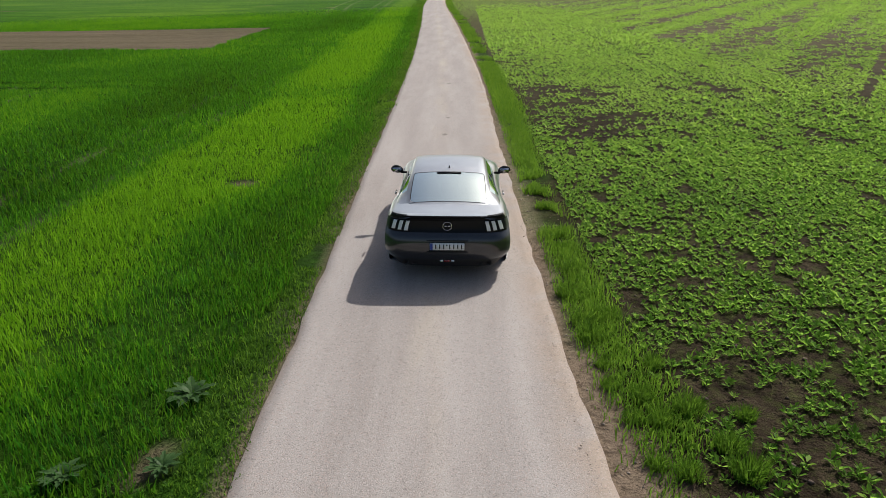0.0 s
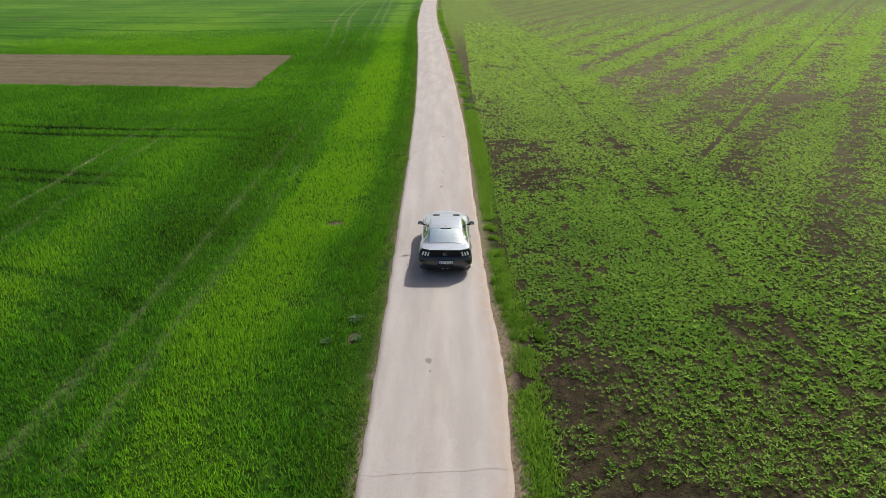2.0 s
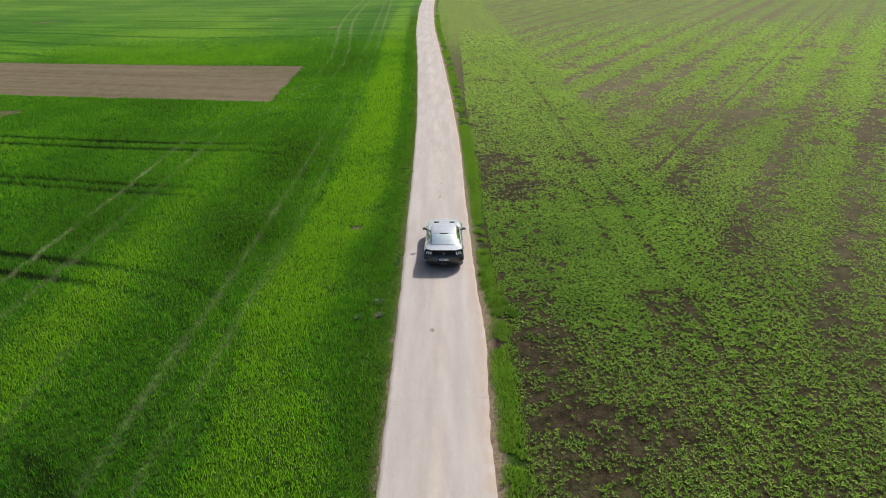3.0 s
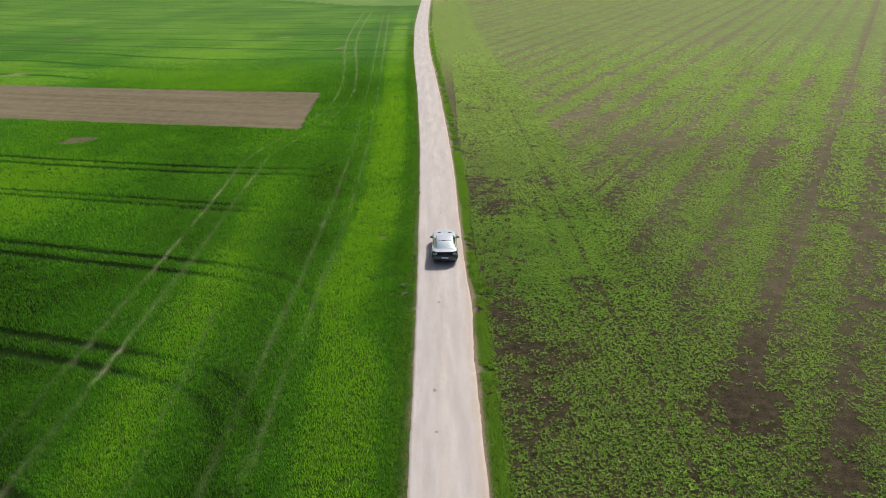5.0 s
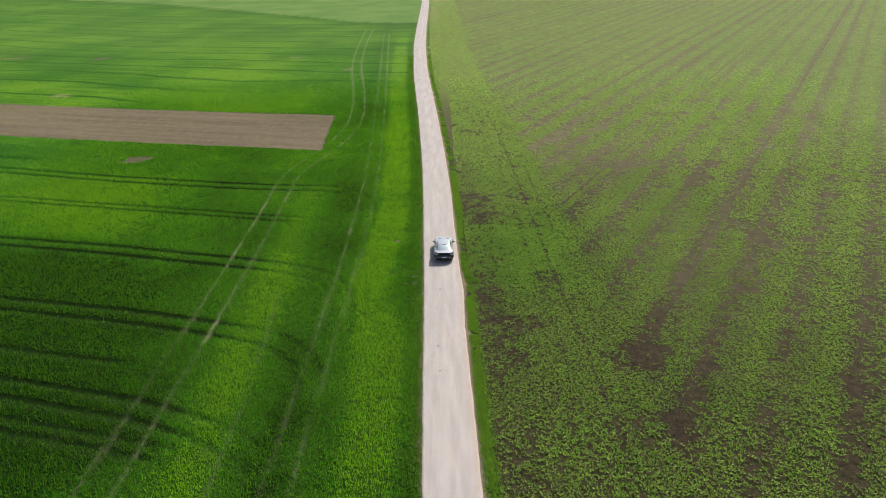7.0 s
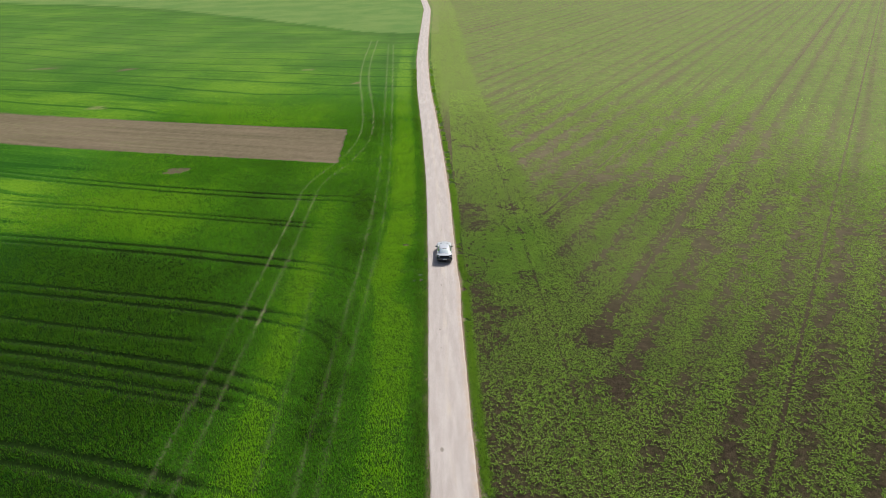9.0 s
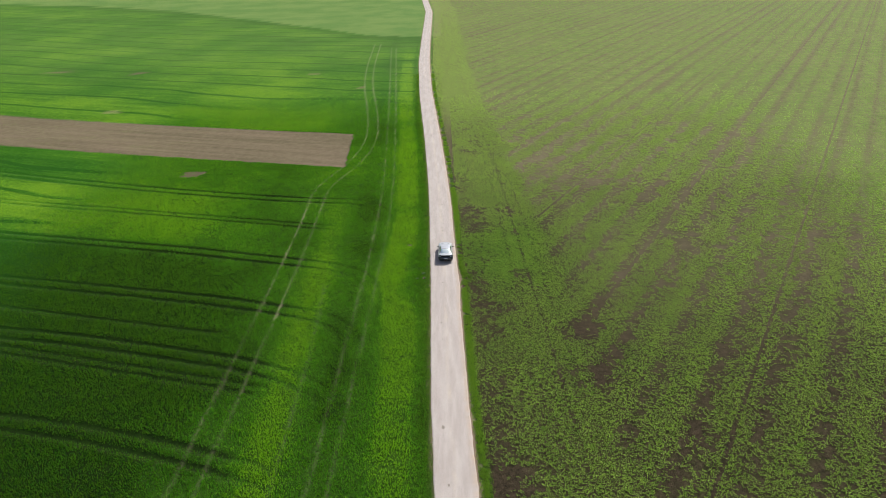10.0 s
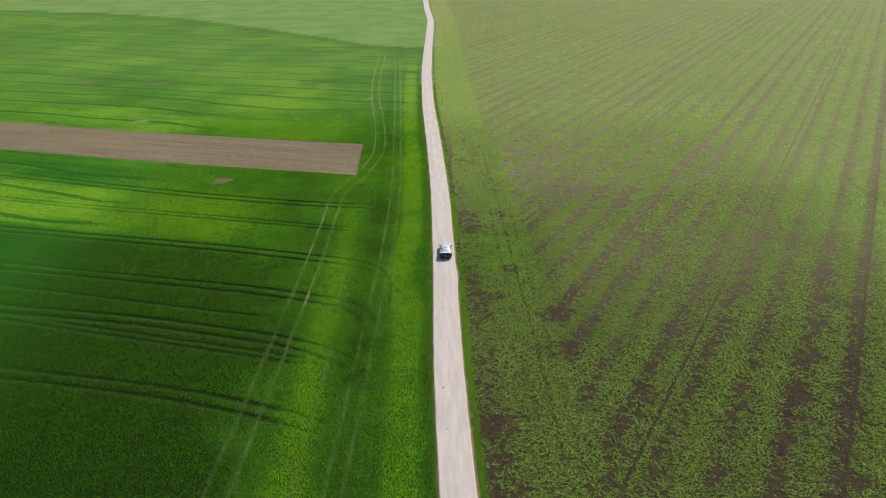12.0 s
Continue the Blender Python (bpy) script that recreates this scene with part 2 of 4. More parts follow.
def road_x(y):
    """The road's middle line."""
    return np.interp(y, [-400, -110, -60, -48, -38, -25, -13, -9, -5, 0, 8, 20, 33, 50, 62, 80, 105, 150, 200, 255, 300, 360, 460, 620, 3000],
                     [2.0, 1.6, 1.05, 0.72, 0.30, -0.02, -0.08, -0.13, -0.14, -0.26, -0.42, -0.62, -0.98, -1.70, -2.15, -3.1, -4.3, -5.5, -5.7, -5.6, -5.6, -8.6, -12, -20, -180])


def road_mid(y):
    y = np.asarray(y, float)
    return sum(road_x(y + d) for d in (-8, -4, 0, 4, 8)) / 5


def land(x, y):
    """Height of the earth: level under the road, rising gently to one side."""
    x = np.asarray(x, float) - road_mid(y)
    side = np.sign(x) * np.maximum(np.abs(x) - 2.2, 0)
    roll = 0.04 * 90 * np.tanh(side / 90)
    lumps = 0.10 * (fractal(x, y, 0.12, 5) - 0.5) * smooth(np.abs(x), 2.5, 6)
    return roll + lumps


def path_distance(x, y, points):
    """Distance on the plan to a line through some points; far off past its ends."""
    best = np.full(np.shape(x), 1e9)
    last = len(points) - 2
    for i, ((ax, ay), (bx, by)) in enumerate(zip(points[:-1], points[1:])):
        dx, dy = bx - ax, by - ay
        f = ((x - ax) * dx + (y - ay) * dy) / (dx * dx + dy * dy)
        past = ((f < 0) & (i == 0)) | ((f > 1) & (i == last))
        f = np.clip(f, 0, 1)
        best = np.minimum(best, np.where(past, 1e9, np.hypot(x - ax - f * dx, y - ay - f * dy)))
    return best


def rounded(points, times=2):
    for _ in range(times):
        out = [points[0]]
        for a, b in zip(points[:-1], points[1:]):
            out += [(a[0] * 0.75 + b[0] * 0.25, a[1] * 0.75 + b[1] * 0.25), (a[0] * 0.25 + b[0] * 0.75, a[1] * 0.25 + b[1] * 0.75)]
        points = out + [points[-1]]
    return points


# tractor lines through the lush crop: middle line, gauge, strength
TRAMLINES = [
    (rounded([(-95, 48), (-45, 31), (-22, 25), (-12, 23.5), (-8.6, 17), (-8.8, 8)]), 1.9, 0.90),
    (rounded([(-95, 35), (-67.6, 27.2), (-48, 22.2), (-22, 14.8), (-14.8, 12.7)]), 1.4, 0.62),
    (rounded([(-95, 21), (-40, 8), (-24, 3), (-13, -0.5), (-9, -5), (-8.8, -14)]), 1.9, 1.0),
    (rounded([(-95, 8), (-34, -6.5), (-19, -11), (-12, -14), (-9.5, -20)]), 1.9, 0.90),
    (rounded([(-95, -6), (-45, -15), (-31, -19), (-18, -23), (-11, -28)]), 1.9, 1.0),
    (rounded([(-95, 3), (-46.2, -10), (-33, -13.7), (-24, -16)]), 0.0, 0.80),
    (rounded([(-80, -8.5), (-40.6, -19.9), (-23.5, -24.9), (-17, -27)]), 1.2, 0.70),
    (rounded([(-95, -20), (-40, -30), (-20, -36), (-12, -40)]), 1.9, 0.80),
    (rounded([(-24, -160), (-20.9, -20), (-20.5, 0), (-20.6, 20), (-21, 31), (-17.2, 42), (-14.6, 57), (-16, 79), (-22, 126), (-24, 195)]), 2.3, 0.85),
    (rounded([(-13.5, -160), (-9.9, -16), (-9.3, 2), (-9.3, 26), (-10.4, 54), (-12.6, 96), (-17.3, 183)]), 1.7, 0.62),
    (rounded([(-14.6, -60), (-14.3, -30), (-14.4, -17), (-15.2, -4)]), 0.0, 0.42),
]


def in_strip(x, y):
    """The ploughed strip in the crop: 1 inside."""
    low = 41.8 - 0.283 * (x + 18.3)
    high = 64.8 - 0.281 * (x + 19.1)
    edge = -18.3 - 0.8 * (y - 42) / 24
    wob = 0.5 * (vnoise(x, y, 0.6, 8) - 0.5)
    return smooth(y - low + wob, -0.3, 0.3) * smooth(high - y + wob, -0.3, 0.3) * smooth(edge - x + wob, -0.3, 0.3)


def crop_tone(x, y):
    """How yellow the lush crop is, 0 to 1: bands along the road, broad patches that lie with the sprayer's way, and
    shade put in as low tone.
    """
    off = x - road_mid(y)
    v = y + 0.27 * (x + 20)
    reach = blade_reach(x, y)
    t = 0.40 + 0.85 * (fractal(x, y, 0.05, 3) - 0.5) + 0.40 * (fractal(x, y + 0.3 * x, 0.25, 4) - 0.5) * reach
    t = t - 0.45 * np.exp(-((y - far_edge(x) + 4) / 6) ** 2)
    middle = 5.2 + 1.3 * np.exp(-((y + 2) / 8) ** 2)
    t = t + 0.66 * np.exp(-((off + middle) / 1.9) ** 4) * (0.45 + 0.9 * vnoise(x, y, 0.15, 9)) * smooth(y, 190, 120)
    t = t - 0.16 * np.exp(-((off + 2.8) / 0.7) ** 2) - 0.20 * np.exp(-((off + 11.3) / 2.0) ** 2)
    t = t + 0.80 * np.exp(-((off + 16.0) / 2.0) ** 2) * (0.60 + 0.6 * vnoise(x, y, 0.12, 10)) * smooth(y, 26, 8)
    t = t - 0.26 * smooth(y, 11, 1) * smooth(y, -14, -8) * smooth(off, -7.5, -4.5)
    t = t - 0.28 * smooth(y, -13, -26) * smooth(x, -13, -24)
    t = t - 0.20 * smooth(y, -13, -25) * smooth(off, -2, -5)
    # shading of the land's swell, put into the tone as a darker stretch
    dark = smooth(v, 6, -3) * (0.55 + 0.45 * smooth(v, -33, -24))
    t = t - 0.42 * dark * smooth(x, -18, -30) - 0.10 * smooth(v, -20, -30) * smooth(x, -40, -60)
    t = t + 0.12 * smooth(v, -25, -33) * smooth(x, -12, -18) * smooth(x, -32, -24)
    t = t + 0.48 * np.exp(-((v - 15) / 11) ** 4) * smooth(x, -30, -44) * (0.5 + vnoise(x, y, 0.09, 41))
    t = t - 0.20 * np.exp(-((v - 20) / 14) ** 4) * smooth(x, -36, -26) * smooth(off, -7, -10)
    t = t + 0.16 * smooth(y, 60, 130) + 0.42 * np.exp(-(((x + 50) / 13) ** 2 + ((y - 122) / 34) ** 2)) + 0.2 * np.exp(-(((v - 78) / 9) ** 2)) * smooth(x, -20, -30)
    # shade in the furrows, painted by lowering the crop's tone
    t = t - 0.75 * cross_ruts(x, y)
    return np.clip(t, -0.3, 1)


def ruts(x, y, lines, width):
    b = np.zeros(np.shape(x))
    for line, gauge, strength in lines:
        d = path_distance(x, y, line)
        (ex, ey), (px, py) = line[-1], line[-2]
        past = ((x - ex) * (ex - px) + (y - ey) * (ey - py)) / math.hypot(ex - px, ey - py)
        fade = np.where(line[0][0] < -60, 0.25 + 0.75 * smooth(x, -11, -24), 1.0)
        b = np.maximum(b, fade * strength * np.exp(-(np.abs(d - gauge / 2) / width) ** 2) * smooth(past, 0.3, -2.5))
    return b


RUT_X, RUT_Y, RUT_STEP = (-76.0, 2.0), (-62.0, 112.0), 0.17


def charted(lines, width):
    """ruts() read from a chart that is drawn once; past the chart's rim it is worked out afresh."""
    xs, ys = np.arange(*RUT_X, RUT_STEP), np.arange(*RUT_Y, RUT_STEP)
    chart = ruts(*np.meshgrid(xs, ys), lines, width)

    def value(x, y):
        x, y = np.asarray(x, float), np.asarray(y, float)
        fx, fy = (x - RUT_X[0]) / RUT_STEP, (y - RUT_Y[0]) / RUT_STEP
        out = (fx < 0) | (fy < 0) | (fx >= len(xs) - 1.01) | (fy >= len(ys) - 1.01)
        fx, fy = np.clip(fx, 0, len(xs) - 1.01), np.clip(fy, 0, len(ys) - 1.01)
        i, j = fx.astype(int), fy.astype(int)
        u, v = fx - i, fy - j
        got = (chart[j, i] * (1 - u) + chart[j, i + 1] * u) * (1 - v) + (chart[j + 1, i] * (1 - u) + chart[j + 1, i + 1] * u) * v
        if out.any():
            far = out & (x < 0)
            got = np.where(out, 0.0, got)
            if far.any():
                got[far] = ruts(x[far], y[far], lines, width)
        return got

    return value


# the dark furrows of the sprayer's way across the crop, their pale edges, and the pale tracks along the field
cross_ruts, cross_edges, long_ruts = charted(TRAMLINES[:8], 0.34), charted(TRAMLINES[:8], 0.15), charted(TRAMLINES[8:], 0.13)


def thin_places(x, y):
    """Small bare places where the crop did not come up."""
    b = np.zeros(np.shape(x))
    for cx, cy, rx, ry in ((-46.2, 41.0, 2.4, 2.0), (-83, 92, 2.5, 2.0), (-2.72, -4.25, 0.20, 0.42), (-4.9, 5.8, 0.55, 0.45), (-123, 148, 3.4, 2.2), (-97, 145, 3.2, 2.4), (-39, 136, 2.4, 2.0), (-22.4, 113, 1.4, 1.6)):
        r = np.hypot((x - cx) / rx, (y - cy) / ry) + 0.8 * (vnoise(x, y, 0.9, 6) - 0.5)
        b = np.maximum(b, smooth(r, 1.0, 0.7))
    return b


def crop_track(x, y):
    """Pale wheel tracks and thin places in the lush crop."""
    b = long_ruts(x, y) * (0.55 + 0.7 * vnoise(x, y, 0.35, 12)) * (1 - 0.45 * smooth(y, -8, -22))
    b = np.maximum(b, 0.35 * thin_places(x, y))
    b = np.maximum(b, 0.12 * cross_edges(x + 0.25, y + 0.52) * (0.4 + vnoise(x, y, 0.35, 13)))
    return np.clip(b, 0, 1)


def row_wave(x, y):
    u = x * math.cos(radians(ROW_TURN)) - y * math.sin(radians(ROW_TURN))
    total = sum(size * np.sin(u * 2 * math.pi / length + phase) for size, length, phase in ROW_WAVES)
    return total - 0.65 * smooth(np.sin(u * 2 * math.pi / ROW_LINE), 0.996, 0.9985)


def inner_field(x, y):
    """1 where the drill ran aslant, 0 on the headland beside the road."""
    off = x - road_mid(y)
    return smooth(off + 1.5 * (vnoise(x, y, 0.2, 17) - 0.5), 12.8, 15.0)


def base_cover(x, y):
    """How closely the seedlings stand, 0 to 1, before the strips of the drill."""
    off = x - road_mid(y)
    head = 1 - inner_field(x, y)
    near = np.exp(-((y - 2) / 14) ** 2 - ((x - 8) / 16) ** 2)
    inner = 0.69 - 0.04 * smooth(y, -12, -26) + 0.22 * (fractal(x, y, 0.045, 21) - 0.45) + 0.16 * (fractal(x, y, 0.2, 24) - 0.5) - 0.07 * smooth(off, 17.5, 14.5) * smooth(y, 30, 10) + 0.02 * near
    inner = inner - 0.20 * np.exp(-((x - 24) / 13) ** 2 - ((y - 40) / 22) ** 2)
    outer = 0.86 + 0.45 * (fractal(x, y, 0.13, 22) - 0.5) + 0.10 * smooth(off, 7, 10) - 0.04 * near
    outer = outer - 0.46 * smooth(off, 7.5, 3.5) * (0.45 + 0.8 * vnoise(x, y, 0.11, 25)) * smooth(y, 45, 20) * (1 - 0.75 * np.exp(-((y - 6) / 8) ** 2))
    c = head * outer + (1 - head) * inner
    c = c - 0.30 * smooth(fractal(x, y, 0.22, 23), 0.62, 0.72) * blade_reach(x, y)
    c = c + 0.20 * np.exp(-((x - 5.5) / 3) ** 2 - ((y + 3) / 3.5) ** 2)
    groove = path_distance(x, y, ((11.6, -160), (10.9, -26), (10.2, 2), (9.6, 35), (6.0, 115), (3.5, 220)))
    c = c - 0.36 * np.exp(-(groove / 0.20) ** 2) - 0.22 * np.exp(-((groove - 1.7) / 0.22) ** 2)
    return np.clip(c, 0, 1)


def sown_cover(x, y):
    return np.clip(base_cover(x, y) + inner_field(x, y) * row_wave(x, y), 0, 1)


FAR_EDGE = ((-900, 420), (-260, 368), (-204, 358), (-145, 329), (-88, 280), (-52, 244), (-30, 218), (-12, 209), (0, 208))


def far_edge(x):
    return np.interp(x, [p[0] for p in FAR_EDGE], [p[1] for p in FAR_EDGE])


def far_field_and_haze(x, y):
    """1 beyond the curved edge where the paler field begins; distance haze is painted in as paling, with dry soil and
    the ploughed strip.
    """
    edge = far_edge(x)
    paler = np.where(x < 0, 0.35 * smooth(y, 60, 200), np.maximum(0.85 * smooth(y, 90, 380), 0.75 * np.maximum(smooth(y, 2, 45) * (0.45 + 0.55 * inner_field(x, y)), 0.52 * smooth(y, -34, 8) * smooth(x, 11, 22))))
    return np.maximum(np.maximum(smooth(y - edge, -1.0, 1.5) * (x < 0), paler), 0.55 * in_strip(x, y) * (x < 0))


def verge_middle(y):
    """Distance of the grass verge from the road's middle, on the seedling side."""
    return 2.36 - 0.16 * np.exp(-((np.asarray(y) - 5) / 5) ** 2) + 0.30 * np.exp(-((np.asarray(y) + 4.4) / 1.6) ** 2)


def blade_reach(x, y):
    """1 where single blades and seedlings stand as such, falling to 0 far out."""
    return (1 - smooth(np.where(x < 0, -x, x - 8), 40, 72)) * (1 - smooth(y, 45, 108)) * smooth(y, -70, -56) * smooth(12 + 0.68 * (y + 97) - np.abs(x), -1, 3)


def zone_values(x, y):
    off = x - road_mid(y)
    wob = 0.35 * (fractal(x, y, 0.9, 30) - 0.5)
    left = smooth(off + wob, -1.55, -1.75)
    strip = in_strip(x, y) * left
    red = left * (1 - np.maximum(strip, 0.8 * thin_places(x, y)))
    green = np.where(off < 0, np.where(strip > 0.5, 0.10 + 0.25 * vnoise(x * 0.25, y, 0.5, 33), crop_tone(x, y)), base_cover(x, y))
    blue = np.where(off < 0, crop_track(x, y), 0.0)
    edge = smooth(np.abs(off) + wob, np.where(off > 0, 2.25, 2.0), 1.80)
    mid = verge_middle(y)
    verge = smooth(np.abs(off + wob - mid), 0.50, 0.25) * smooth(vnoise(x, y, 0.25, 31), 0.15, 0.35) * (off > 0)
    edge = np.maximum(edge, smooth(off + wob, mid - 0.15, mid - 0.4) * (off > 0))
    red = np.maximum(red * (1 - 0.9 * edge), 0.75 * verge)
    green = np.where(verge > 0.1, 0.45, green)
    blue = np.maximum(blue, strip * (0.12 + 0.40 * vnoise(x * 0.3 * 0.2, y + 0.32 * x, 1.1, 35)))
    blue = np.maximum(blue * ((left > 0.3) | (strip > 0.3)), edge * np.where(off > 0, 0.95, 0.8))
    return red, np.clip(green, 0, 1), np.clip(blue, 0, 1)


def steps(fine_low, fine_high, step, low, high, growth=1.09):
    a = list(np.arange(fine_low, fine_high + step / 2, step))
    d, v = step, a[-1]
    while v < high:
        d *= growth
        v += d
        a.append(v)
    d, v, b = step, a[0], []
    while v > low:
        d *= growth
        v -= d
        b.append(v)
    return np.array(b[::-1] + a)


def mesh_object(name, verts, faces, material, parent=None, smooth_faces=False):
    me = bpy.data.meshes.new(name)
    me.from_pydata(verts, [], faces)
    me.materials.append(material)
    if smooth_faces:
        me.polygons.foreach_set("use_smooth", [True] * len(me.polygons))
    me.update()
    ob = new(name, me)
    if parent:
        ob.parent = parent
    return ob


def array_mesh(name, verts, polys, material):
    """A large mesh from arrays; polys: n rows of corner numbers, all of one length."""
    me = bpy.data.meshes.new(name)
    n, m = polys.shape
    me.vertices.add(len(verts))
    me.vertices.foreach_set("co", verts.astype(np.float32).ravel())
    me.loops.add(n * m)
    me.loops.foreach_set("vertex_index", polys.astype(np.int32).ravel())
    me.polygons.add(n)
    me.polygons.foreach_set("loop_start", np.arange(0, n * m, m, dtype=np.int32))
    me.update(calc_edges=True)
    me.materials.append(material)
    return new(name, me)


def build_ground():
    xs = steps(-58, 30, 0.31, -2600, 2600, 1.05)
    ys = steps(-50, 70, 0.22, -700, 3200, 1.03)
    gx, gy = np.meshgrid(xs, ys)
    gx, gy = gx.ravel(), gy.ravel()
    verts = np.stack([gx, gy, land(gx, gy) - 0.03 - 0.14 * cross_ruts(gx, gy)], 1)
    w = len(xs)
    i = (np.arange(len(ys) - 1)[:, None] * w + np.arange(w - 1)[None, :]).ravel()
    ob = array_mesh("ground", verts, np.stack([i, i + 1, i + w + 1, i + w], 1), GROUND)
    ob.data.polygons.foreach_set("use_smooth", np.ones(len(i), bool))
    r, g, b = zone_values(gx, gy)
    colour = np.stack([r, g, b, far_field_and_haze(gx, gy)], 1).astype(np.float32)
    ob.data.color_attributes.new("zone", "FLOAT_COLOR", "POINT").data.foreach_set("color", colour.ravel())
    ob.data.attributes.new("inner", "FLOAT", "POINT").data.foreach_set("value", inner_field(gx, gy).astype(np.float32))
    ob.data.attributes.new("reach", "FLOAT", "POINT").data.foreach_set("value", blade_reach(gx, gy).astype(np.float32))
    return tagged(ob, "dark brown farm soil under lush green crop and young seedlings", "field", kind="structure")


def build_road():
    ys = steps(-46, 75, 0.35, -600, 2500, 1.05)
    cross = (-1.0, -0.985, -0.9, -0.6, -0.3, 0.0, 0.3, 0.6, 0.9, 0.985, 1.0)
    verts, across = [], []
    for y in ys:
        mid = float(road_mid(y))
        left = ROAD_HALF + 0.12 * (float(fractal(3.0, y, 0.2, 40)) - 0.5) + 0.06 * (float(vnoise(3.0, y, 3.1, 41)) - 0.5)
        right = ROAD_HALF + 0.20 * math.exp(-((y + 5.5) / 3.5) ** 2) + 0.16 * (float(fractal(9.0, y, 0.16, 42)) - 0.5) + 0.07 * (float(vnoise(9.0, y, 2.7, 43)) - 0.5)
        for c in cross:
            z = 0.004 + 0.03 * (1 - c * c) if abs(c) < 0.99 else -0.05
            verts.append((mid + c * (left if c < 0 else right), y, z))
            across.append(c)
    w = len(cross)
    faces = [(j * w + i, j * w + i + 1, (j + 1) * w + i + 1, (j + 1) * w + i) for j in range(len(ys) - 1) for i in range(w - 1)]
    ob = mesh_object("road", verts, faces, ROAD, smooth_faces=True)
    ob.data.attributes.new("across", "FLOAT", "POINT").data.foreach_set("value", across)
    return tagged(ob, "narrow dusty pale grey asphalt farm road with ragged edges", "road", kind="structure")


build_ground()
build_road()

# ---- the car ----


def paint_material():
    """Dark metallic paint; the sky's sheen is put into the colour of faces that look up."""
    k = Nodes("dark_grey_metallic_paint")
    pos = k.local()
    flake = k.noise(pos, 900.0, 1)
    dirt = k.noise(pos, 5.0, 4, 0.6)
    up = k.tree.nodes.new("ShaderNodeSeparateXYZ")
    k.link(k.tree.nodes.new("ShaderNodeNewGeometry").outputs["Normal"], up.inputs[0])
    # bright sky reflection, painted in as pale colour where faces look up
    dust_or_sheen = k.math("MULTIPLY", k.span(up.outputs[2], 0.78, 0.96), k.span(dirt, 0.2, 0.8, 0.40, 0.52))
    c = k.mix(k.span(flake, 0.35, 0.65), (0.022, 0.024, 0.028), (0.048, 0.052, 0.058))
    c = k.mix(dust_or_sheen, c, (0.52, 0.57, 0.64))
    return k.finish(c, k.span(dirt, 0.3, 0.8, 0.42, 0.52), Metallic=k.span(dust_or_sheen, 0.0, 0.5, 1.0, 0.35), Coat_Weight=1.0, Coat_IOR=1.6,
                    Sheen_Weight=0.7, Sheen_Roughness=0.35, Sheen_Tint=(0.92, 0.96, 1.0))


def glass_material():
    k = Nodes("tinted_window_glass")
    clear = k.tree.nodes.new("ShaderNodeBsdfTransparent")
    clear.inputs[0].default_value = (0.20, 0.27, 0.26, 1)
    gloss = k.tree.nodes.new("ShaderNodeBsdfGlossy")
    gloss.inputs["Color"].default_value = (0.82, 0.98, 1.0, 1)
    k.put(gloss, "Roughness", k.span(k.noise(k.local(), 4.0, 3), 0.3, 0.7, 0.03, 0.10))
    fres = k.tree.nodes.new("ShaderNodeFresnel")
    fres.inputs[0].default_value = 1.9
    m = k.tree.nodes.new("ShaderNodeMixShader")
    k.link(k.math("ADD", fres.outputs[0], 0.56), m.inputs[0])
    k.link(clear.outputs[0], m.inputs[1])
    k.link(gloss.outputs[0], m.inputs[2])
    k.link(m.outputs[0], k.out.inputs[0])
    return k.mat


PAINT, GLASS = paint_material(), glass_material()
GLOSS_BLACK = plain("gloss_black_panel", (0.007, 0.007, 0.008), 0.45, Specular_IOR_Level=0.2)
TRIM = plain("matt_black_plastic", (0.018, 0.018, 0.019), 0.6)
RUBBER = plain("tyre_rubber", (0.022, 0.021, 0.020), 0.85, (0.05, 0.045, 0.04), 9.0)
RIM = plain("dark_alloy", (0.06, 0.06, 0.065), 0.3, Metallic=0.9)
CHROME = plain("bright_metal", (0.62, 0.62, 0.63), 0.2, Metallic=1.0)
LENS = plain("clear_pale_lens", (0.90, 0.90, 0.92), 0.12, (0.82, 0.81, 0.83), Coat_Weight=1.0)
RED_LENS = plain("red_lens", (0.20, 0.008, 0.010), 0.15, Coat_Weight=1.0)
PLATE = plain("white_plate", (0.84, 0.84, 0.83), 0.4, (0.80, 0.80, 0.79))
PLATE_BLUE = plain("blue_plate_band", (0.02, 0.07, 0.38), 0.4)
INK = plain("black_ink", (0.012, 0.012, 0.014), 0.5)
CABIN = plain("dark_upholstery", (0.035, 0.034, 0.034), 0.75, (0.06, 0.058, 0.055))


def part(name, verts, faces, material, parent, label="", smooth_faces=True):
    ob = mesh_object(name, [tuple(map(float, v)) for v in verts], faces, material, parent, smooth_faces)
    return tagged(ob, label)


def curve(keys):
    """A smooth curve through (at, value) keys."""
    xs, vs = np.array([k[0] for k in keys], float), np.array([k[1] for k in keys], float)
    m = np.gradient(vs, xs)

    def value(x):
        x = min(max(x, xs[0]), xs[-1])
        i = min(int(np.searchsorted(xs, x, side="right")) - 1, len(xs) - 2)
        h = xs[i + 1] - xs[i]
        t = (x - xs[i]) / h
        return ((2 * t ** 3 - 3 * t ** 2 + 1) * vs[i] + (t ** 3 - 2 * t ** 2 + t) * h * m[i]
                + (3 * t ** 2 - 2 * t ** 3) * vs[i + 1] + (t ** 3 - t ** 2) * h * m[i + 1])

    return value


